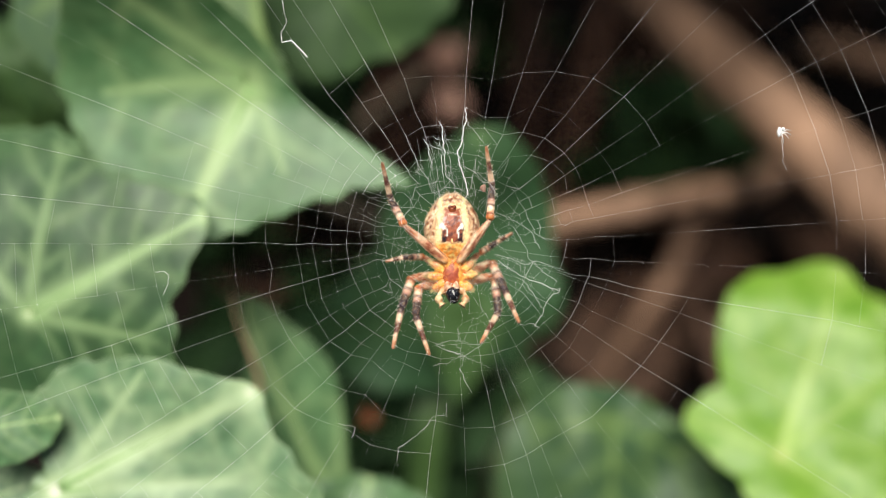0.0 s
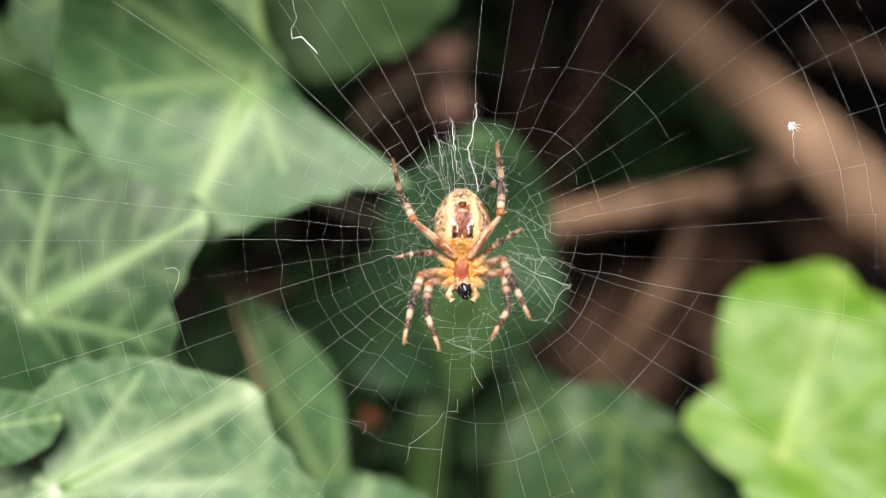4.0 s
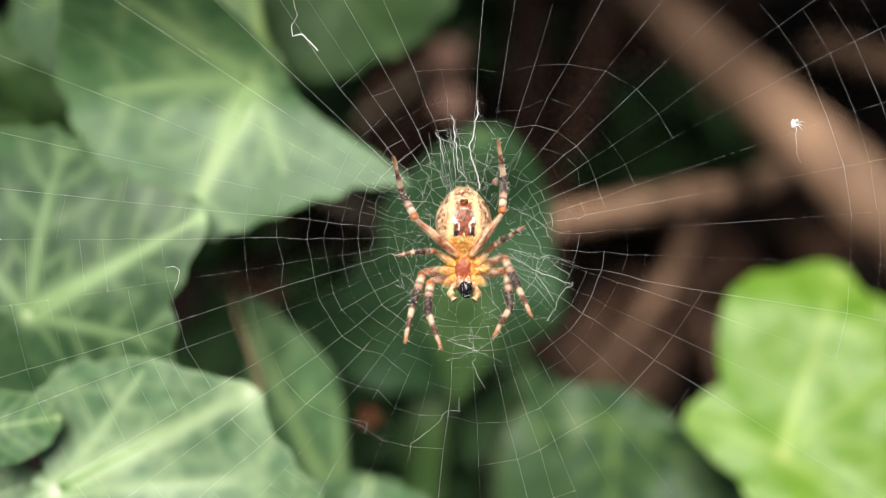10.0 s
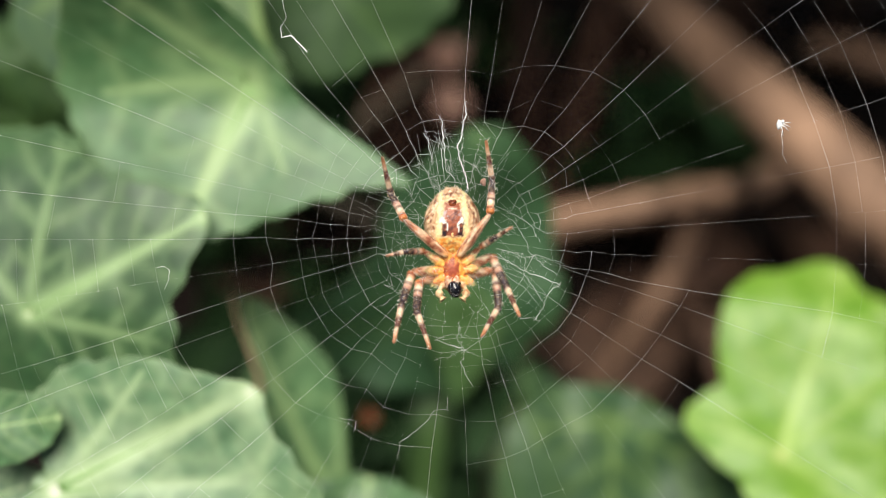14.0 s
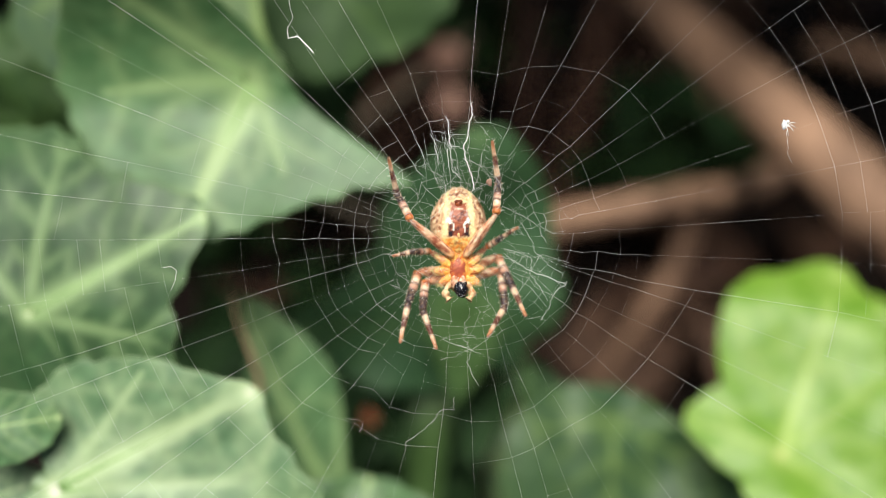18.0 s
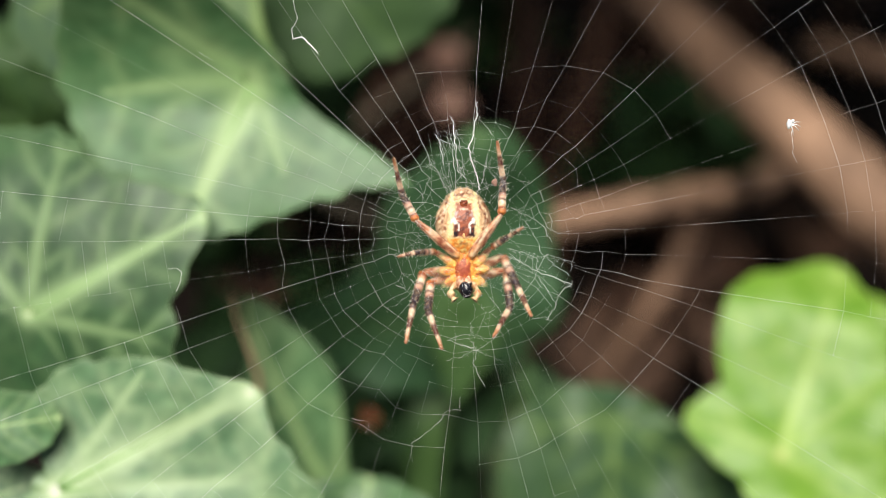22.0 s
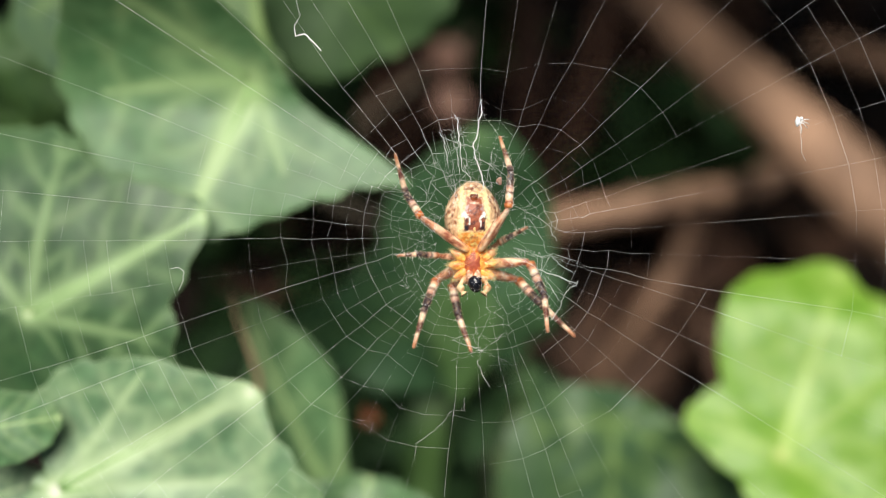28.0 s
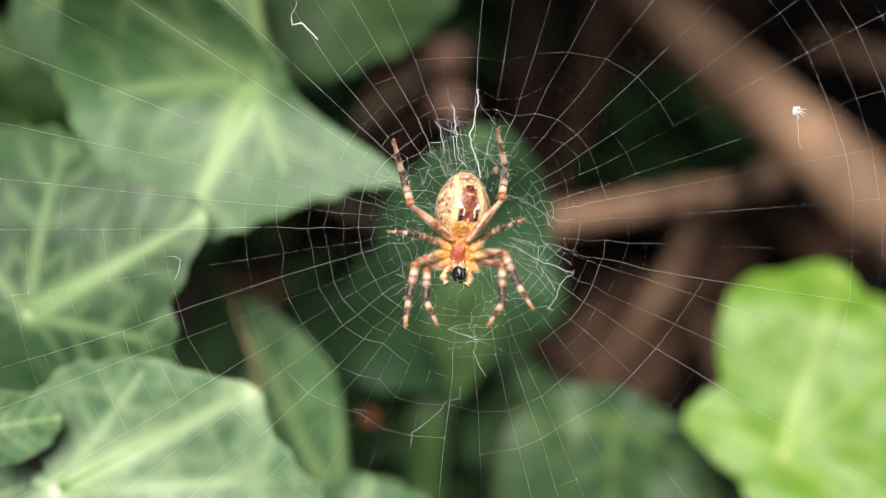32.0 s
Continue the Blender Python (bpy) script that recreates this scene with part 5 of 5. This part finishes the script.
def build_prey():
    ob = thing("wrapped_prey", VIEW @ Matrix.Translation(SPIDER_AT * MM), "small glossy black insect held in the spider's jaws", "insect")
    v, f = [], []
    blob(v, f, Vector((0.12, -1.95, 0.45)) * MM, (0.74 * MM, 0.94 * MM, 0.70 * MM), 18, 18, 0.20)
    part("body", mesh_of("prey_body", v, f), PREY_SHELL, ob)
    v, f = [], []
    blob(v, f, Vector((0.55, -1.35, 0.45)) * MM, (0.34 * MM, 0.22 * MM, 0.28 * MM), 8, 10, 0.25)
    part("head", mesh_of("prey_head", v, f), PREY_SHELL, ob)
    v, f = [], []
    rng = random.Random(3)
    for _ in range(9):
        p = Vector((0.12 + rng.uniform(-0.5, 0.5), -1.95 + rng.uniform(-0.8, 0.8), 1.0)) * MM
        tube(v, f, [p, p + Vector((rng.uniform(-0.4, 0.4), rng.uniform(-0.3, 0.3), 0.05)) * MM], 0.012 * MM, 3, False)
    part("silk", mesh_of("prey_silk", v, f), SILK_WHITE, ob, "a few white silk threads wound round it")
    return ob


PREY = build_prey()


# ---- how things move ----
def aim(a, b):
    """The pose of a segment that runs from a to b along its y axis."""
    y = (b - a).normalized()
    x = y.cross(Vector((0, 0, 1))).normalized()
    z = x.cross(y)
    return Matrix.Translation(a) @ Matrix((x, y, z)).transposed().to_4x4()


def motions():
    sway = [
        (0, 0.00, -0.00, 0.02, 0.14, -0.09, -0.02), (0.5, 0.06, 0.14, 0.10, 0.04, -0.39, 0.30),
        (1, 0.17, 0.08, 0.51, 0.35, -0.20, 0.14), (1.5, 0.19, 0.17, 0.65, 0.39, -0.08, 0.10),
        (2, 0.69, 0.40, 0.10, 0.03, -0.15, 0.21), (2.5, 1.18, 0.53, 0.15, -0.06, -0.13, 0.31),
        (3, 1.45, 0.66, -0.20, -0.22, -0.01, 0.46), (3.5, 1.28, 0.44, 0.05, -0.02, -0.02, 0.12),
        (5.5, 0.82, 0.62, 0.13, -0.14, -0.28, 0.28), (6, 0.60, 0.66, 0.34, 0.02, -0.23, 0.18),
        (6.5, 0.52, 0.65, 0.50, 0.01, -0.32, 0.20), (7, 0.52, 0.62, 0.35, -0.04, -0.32, 0.29),
        (7.5, 0.38, 0.62, 0.45, 0.10, -0.22, 0.18), (8, 0.33, 0.59, 0.52, 0.15, -0.17, 0.19),
        (8.5, 0.57, 0.59, 0.44, 0.02, -0.22, 0.31), (9, 0.96, 0.52, 0.26, 0.09, 0.00, 0.27),
        (9.5, 1.27, 0.51, 0.48, 0.03, 0.00, 0.42), (10, 1.27, 0.63, 0.65, 0.01, -0.20, 0.20),
        (10.5, 1.46, 0.71, 0.73, 0.14, -0.29, 0.17), (11, 0.47, 0.66, 1.09, 0.29, -0.35, 0.29),
        (11.5, 0.46, 0.69, 0.60, 0.15, -0.26, 0.03), (12, -0.03, 0.75, 1.03, 0.29, -0.35, 0.03),
        (12.5, -0.26, 0.71, 0.90, 0.22, -0.27, 0.14), (13, -0.33, 0.53, 1.01, 0.40, -0.23, 0.14),
        (13.5, -0.18, 0.49, 0.47, 0.08, -0.33, 0.21), (14, 0.04, 0.63, -0.07, -0.02, -0.13, 0.24),
        (14.5, 0.11, 0.77, 0.34, 0.09, -0.21, 0.23), (16.5, 0.27, 0.63, 0.26, 0.10, -0.24, 0.19),
        (17, 0.12, 0.53, 0.26, 0.03, -0.13, 0.20), (17.5, 0.24, 0.61, 0.05, -0.05, -0.01, 0.20),
        (18, 0.70, 0.63, -0.32, -0.29, -0.12, 0.28), (18.5, 1.02, 0.64, 0.02, -0.24, -0.11, 0.30),
        (19, 1.58, 0.80, 0.46, -0.10, -0.23, 0.48), (19.5, 1.09, 0.64, 0.56, -0.00, -0.29, 0.20),
        (20, 0.59, 0.54, 0.81, 0.21, -0.38, 0.28), (20.5, 0.52, 0.46, 0.22, -0.13, -0.04, 0.18),
        (21, 0.55, 0.35, 0.08, -0.08, -0.24, 0.27), (21.5, 1.11, 0.49, -0.13, -0.33, 0.00, 0.29),
        (22, 1.29, 0.59, -0.26, -0.25, 0.10, 0.48), (22.5, 1.90, 0.50, 0.27, -0.01, -0.06, 0.58),
        (23, 2.11, 0.67, 0.09, -0.07, -0.12, 0.40), (23.5, 2.49, 0.86, 0.58, 0.30, -0.29, 0.68),
        (24, 2.27, 0.90, 0.54, 0.12, -0.38, 0.50), (24.5, 2.08, 1.07, 0.65, 0.23, -0.42, 0.61),
        (25, 1.97, 1.28, 0.63, 0.33, -0.58, 0.24), (25.5, 2.23, 1.20, 0.37, 0.14, -0.31, 0.58),
        (27.5, 1.98, 0.64, 0.28, 0.01, -0.43, 0.68), (28, 1.73, 0.67, 0.79, 0.43, -0.26, 0.49),
        (28.5, 2.36, 0.84, 0.25, -0.16, -0.03, 0.50), (29, 1.60, 1.29, 0.69, 0.35, -0.07, 0.19),
        (29.5, 1.83, 1.24, 0.47, 0.09, -0.28, 0.62), (30, 1.17, 0.66, 1.05, 0.63, -0.90, 0.80),
        (30.5, 0.95, 0.80, 0.89, 0.53, -0.48, 0.44), (31, 2.64, 1.60, 0.16, -0.12, 0.44, 0.31),
        (31.5, 1.52, 1.80, 0.71, 0.36, -0.48, 0.51), (32, 1.34, 1.80, 0.81, 0.45, -0.51, 0.37),]
    creep = [
        (0, 0.99, -3.00, -2.59, -0.02), (0.5, 1.08, -2.86, -2.50, 0.30), (1, 1.16, -2.90, -2.11, 0.14),
        (1.5, 1.18, -2.81, -1.97, 0.10), (2, 1.69, -2.60, -2.50, 0.21), (2.5, 2.19, -2.47, -2.45, 0.31),
        (3, 2.46, -2.35, -2.79, 0.46), (3.5, 2.27, -2.57, -2.55, 0.12), (5.5, 1.82, -2.39, -2.46, 0.28),
        (6, 1.60, -2.34, -2.26, 0.18), (6.5, 1.53, -2.35, -2.09, 0.20), (7, 1.53, -2.38, -2.24, 0.29),
        (7.5, 1.38, -2.38, -2.15, 0.18), (8, 1.33, -2.41, -2.09, 0.19), (8.5, 1.58, -2.41, -2.16, 0.31),
        (9, 1.96, -2.48, -2.34, 0.27), (9.5, 2.28, -2.48, -2.12, 0.42), (10, 2.27, -2.37, -1.94, 0.20),
        (10.5, 2.47, -2.29, -1.87, 0.17), (11, 1.48, -2.33, -1.52, 0.29), (11.5, 1.45, -2.31, -2.00, 0.03),
        (12, 0.97, -2.25, -1.58, 0.03), (12.5, 0.74, -2.29, -1.70, 0.14), (13, 0.67, -2.45, -1.61, 0.14),
        (13.5, 0.83, -2.51, -2.13, 0.21), (14, 1.04, -2.37, -2.67, 0.24), (14.5, 1.11, -2.22, -2.27, 0.23),
        (16.5, 1.28, -2.37, -2.35, 0.19), (17, 1.12, -2.47, -2.34, 0.20), (17.5, 1.23, -2.39, -2.54, 0.20),
        (18, 1.71, -2.39, -2.90, 0.28), (18.5, 2.02, -2.37, -2.57, 0.30), (19, 2.60, -2.21, -2.13, 0.48),
        (19.5, 2.10, -2.36, -2.04, 0.20), (20, 1.60, -2.45, -1.80, 0.28), (20.5, 1.51, -2.55, -2.37, 0.18),
        (21, 1.55, -2.65, -2.51, 0.27), (21.5, 2.11, -2.52, -2.71, 0.29), (22, 2.29, -2.42, -2.85, 0.48),
        (22.5, 2.91, -2.49, -2.33, 0.58), (23, 3.12, -2.33, -2.51, 0.40), (23.5, 3.52, -2.12, -2.03, 0.68),
        (24, 3.29, -2.09, -2.06, 0.50), (24.5, 3.11, -1.91, -1.95, 0.61), (25, 2.99, -1.70, -1.97, 0.24),
        (25.5, 3.26, -1.79, -2.23, 0.58), (27.5, 2.94, -2.70, -2.60, 0.60), (28, 3.31, -1.78, -2.60, 0.60),
        (28.2, 4.48, -0.49, -2.60, 8.00), (28.3, 4.42, -1.04, -2.60, 5.00), (28.5, 4.48, -1.29, -2.60, 3.50),
        (28.8, 4.42, -1.04, -2.60, 4.00), (29, 3.62, -1.66, -2.60, 1.50), (29.4, 3.19, -1.04, -2.60, 0.30),
        (29.6, 2.64, -1.35, -2.60, -0.50), (29.8, 1.53, -1.17, -2.60, -4.50), (30, 1.10, -0.86, -2.60, -7.40),
        (30.5, 1.35, -1.47, -2.60, -5.50), (31, 3.31, -0.74, -2.60, -4.00), (31.5, 2.09, -0.86, -2.60, -4.50),
        (32, 1.72, -0.74, -2.60, -5.20),]
    legs = {
        ("left", 4): [
            (0, -5.12, 5.49, -6.70, 8.53, -7.43, 12.17), (27.5, -5.12, 5.49, -6.70, 8.53, -7.43, 12.17),
            (28, -5.63, 5.24, -7.30, 7.99, -8.41, 12.25), (28.2, -5.29, 4.55, -6.60, 7.49, -7.15, 11.87),
            (28.5, -5.69, 4.19, -7.22, 7.03, -8.11, 11.34), (29, -5.68, 4.90, -7.47, 8.29, -8.58, 12.58),
            (30, -5.01, 4.56, -6.83, 7.70, -8.39, 11.66), (31, -5.31, 4.99, -6.70, 8.25, -7.93, 11.94),
            (32, -5.58, 4.87, -6.85, 8.11, -8.10, 11.77),],
        ("right", 4): [
            (0, 3.99, 6.10, 4.29, 9.75, 3.56, 13.88), (27.5, 3.99, 6.10, 4.29, 9.75, 3.56, 13.88),
            (28, 3.68, 6.05, 4.02, 10.00, 2.97, 13.96), (28.2, 4.04, 4.16, 4.89, 8.03, 4.36, 12.09),
            (28.5, 3.64, 4.54, 4.19, 8.46, 3.34, 12.47), (29, 3.48, 6.49, 3.88, 10.12, 2.90, 14.52),
            (30, 4.24, 6.38, 4.28, 9.45, 2.65, 13.03), (31, 3.92, 6.25, 4.17, 9.61, 2.92, 13.49),
            (32, 3.98, 6.35, 4.13, 10.02, 2.75, 13.86),],
        ("left", 3): [
            (0, -3.18, 2.15, -5.18, 2.09, -7.18, 1.66), (27.5, -3.18, 2.15, -5.18, 2.09, -7.18, 1.66),
            (28, -3.85, 1.09, -5.97, 1.29, -8.28, 1.14), (28.2, -4.06, 0.21, -6.14, 0.68, -8.45, 0.82),
            (28.5, -4.12, -0.04, -6.23, 0.27, -8.55, 0.23), (29, -4.15, 0.79, -6.26, 1.27, -8.38, 1.63),
            (30, -3.42, 1.71, -6.14, 1.48, -8.54, 0.61), (31, -3.69, 1.88, -5.84, 2.10, -8.41, 2.22),
            (32, -3.65, 1.69, -5.50, 1.95, -7.94, 1.91),],
        ("right", 3): [
            (0, 3.14, 2.58, 4.84, 3.67, 6.54, 4.77), (27.5, 3.14, 2.58, 4.84, 3.67, 6.54, 4.77),
            (28, 2.85, 2.42, 4.38, 3.25, 5.90, 4.09), (28.2, 2.75, 0.66, 4.37, 1.29, 5.99, 1.92),
            (28.5, 2.63, 0.95, 4.20, 1.70, 5.77, 2.46), (29, 2.89, 2.43, 4.44, 3.73, 5.86, 4.60),
            (30, 3.64, 3.05, 5.20, 3.75, 7.70, 4.81), (31, 3.07, 2.66, 4.71, 3.56, 6.77, 4.62),
            (32, 3.15, 2.73, 5.01, 3.70, 6.88, 4.66),],
        ("left", 2): [
            (0, -4.45, -0.16, -5.54, -3.50, -6.39, -7.75), (27.5, -4.45, -0.16, -5.54, -3.50, -6.39, -7.75),
            (28, -4.06, -1.58, -5.30, -4.48, -6.62, -8.90), (28.2, -4.24, -2.77, -6.13, -5.33, -8.30, -8.09),
            (28.5, -3.96, -2.30, -5.64, -5.00, -7.44, -7.57), (29, -4.21, -1.64, -5.93, -4.81, -7.67, -8.53),
            (29.4, -3.75, -2.22, -5.28, -5.43, -6.58, -8.95), (30, -3.89, -2.64, -4.21, -6.36, -4.26, -10.65),
            (31, -4.22, -1.02, -5.04, -5.03, -5.20, -7.97), (32, -4.61, -1.14, -5.04, -5.15, -5.06, -8.20),],
        ("right", 2): [
            (0, 4.42, 1.55, 5.88, -1.67, 7.21, -4.95), (27.5, 4.42, 1.55, 5.88, -1.67, 7.21, -4.95),
            (28, 6.17, 0.32, 7.71, -3.40, 7.79, -7.23), (28.2, 5.41, 0.41, 9.31, -0.26, 13.60, -1.60),
            (28.5, 4.78, 1.30, 7.63, 1.01, 10.81, 0.32), (28.8, 4.47, 0.06, 8.38, -0.58, 12.66, -2.09),
            (29, 5.12, -0.36, 7.49, -2.85, 11.19, -5.14), (29.4, 5.13, -0.87, 7.48, -3.80, 9.71, -7.09),
            (30, 5.65, -0.67, 7.98, -3.55, 10.10, -6.64), (31, 4.80, 0.53, 6.83, -2.38, 7.93, -5.04),
            (32, 4.96, 0.95, 6.80, -2.55, 8.56, -5.13),],
        ("left", 1): [
            (0, -3.66, -1.19, -3.96, -4.23, -2.44, -8.48), (27.5, -3.66, -1.19, -3.96, -4.23, -2.44, -8.48),
            (28, -2.30, -2.09, -1.67, -5.55, -0.31, -9.40), (28.2, -1.06, -4.20, -0.28, -7.38, 1.62, -9.12),
            (28.5, -2.23, -3.87, -1.47, -6.47, 0.85, -7.34), (28.8, -1.88, -3.63, -0.90, -7.05, 0.15, -10.35),
            (29, -2.24, -3.09, -1.48, -6.45, 0.32, -9.53), (29.4, -2.42, -3.87, -2.38, -7.08, -1.85, -10.91),
            (30, -2.39, -2.88, -2.02, -6.69, -1.39, -10.59), (31, -3.45, -1.57, -3.10, -4.90, -2.01, -7.44),
            (32, -3.34, -1.64, -3.13, -5.28, -1.57, -7.70),],
        ("right", 1): [
            (0, 4.84, 0.03, 5.09, -4.04, 3.02, -7.08), (27.5, 4.84, 0.03, 5.09, -4.04, 3.02, -7.08),
            (28, 5.11, -1.74, 7.33, -4.31, 10.94, -7.87), (28.2, 5.47, -3.52, 7.11, -6.27, 8.44, -9.46),
            (28.5, 5.04, -1.51, 6.47, -3.91, 7.58, -6.66), (28.8, 4.91, -2.28, 7.07, -4.56, 9.01, -7.32),
            (29, 3.95, -3.25, 5.38, -6.75, 6.49, -10.61), (29.4, 4.58, -1.96, 5.35, -5.61, 5.69, -9.62),
            (30, 4.80, -2.12, 5.65, -5.38, 5.03, -8.65), (31, 4.81, -0.39, 5.12, -4.93, 3.35, -7.37),
            (32, 4.95, -0.27, 5.36, -4.81, 3.71, -7.40),],
    }
    # the breeze swings web, husk, spider and prey together
    swing = [(t, VIEW @ pose(x * MM, y * MM, z * MM, rx, ry, rz)) for t, x, y, z, rx, ry, rz in sway]
    walk(WEB, swing)
    walk(HUSK, [(t, m @ Matrix.Translation(Vector((35.75, 12.3, 0.1)) * MM)) for t, m in swing])
    ride = [(t, VIEW @ pose(x * MM, y * MM, z * MM, 0, 0, a)) for t, x, y, z, a in creep]
    walk(spider, ride)
    # the prey is turned a little in the jaws
    rock = [(0, 0), (3.5, 3), (6, 9), (9, 1), (13, 3), (17, 2), (20, 7), (22, 2), (25, 3), (27.5, 2), (28.5, 0), (30, 3), (32, 2)]
    def tilt(t):
        for (a, va), (b, vb) in zip(rock[:-1], rock[1:]):
            if a <= t <= b:
                return va + (vb - va) * (t - a) / (b - a)
        return 0
    walk(PREY, [(t, m @ pose(0, 0, 0, 0, 0, tilt(t))) for t, m in ride])
    # the abdomen rolls on its stalk as the spider climbs
    middle = Vector((0, 5.35, -0.95)) * MM
    roll = [(0, 0), (27.5, 0), (28.2, 5), (29, 8), (30, 20), (31, 13), (32, 16)]
    walk(ABDOMEN, [(t, Matrix.Translation(middle) @ pose(0, 0, 0, 0, a, 0) @ Matrix.Translation(-middle)) for t, a in roll])
    # the legs: knee, ankle and tip, in the spider's own space
    for key, rows in legs.items():
        side, k = key
        root = Vector((*COXAE[key], 0.25 if k == 4 else -0.4))
        flat = [(t, Vector((a, b)), Vector((c, d)), Vector((e, f))) for t, a, b, c, d, e, f in rows]
        long = [1.02 * max((p[1 + i] - (p[i] if i else root.xy)).length for p in flat) for i in range(3)]
        seed = k * 2 + (side == "left")
        name = f"{('front', 'second', 'third', 'hind')[k - 1]} {side} leg"
        segments = [leg_segment(kind, long[i], THICK[k], seed * 10 + i, spider, "", 0.3 if k == 4 and i == 0 else 0.0) for i, kind in enumerate(("femur", "tibia", "tarsus"))]
        poses = [[], [], []]
        for t, *joints in flat:
            at = root.copy()
            for i, j in enumerate(joints):
                d = j - (joints[i - 1] if i else root.xy)
                d *= min(1.0, 0.999 * long[i] / max(d.length, 1e-6))
                lean = math.sqrt(max(0.0, long[i] ** 2 - d.length_squared))
                # femora rise away from the web but for the hind pair, the rest comes back to it
                z = lean if i or k == 4 else -lean
                if at.z + z > 3.2:
                    z = -lean
                nxt = at + Vector((d.x, d.y, z))
                poses[i].append((t, aim(at * MM, nxt * MM)))
                at = nxt
        for ob, p in zip(segments, poses):
            if p[-1][0] < 32:
                p.append((32, p[-1][1]))
            walk(ob, p)


motions()
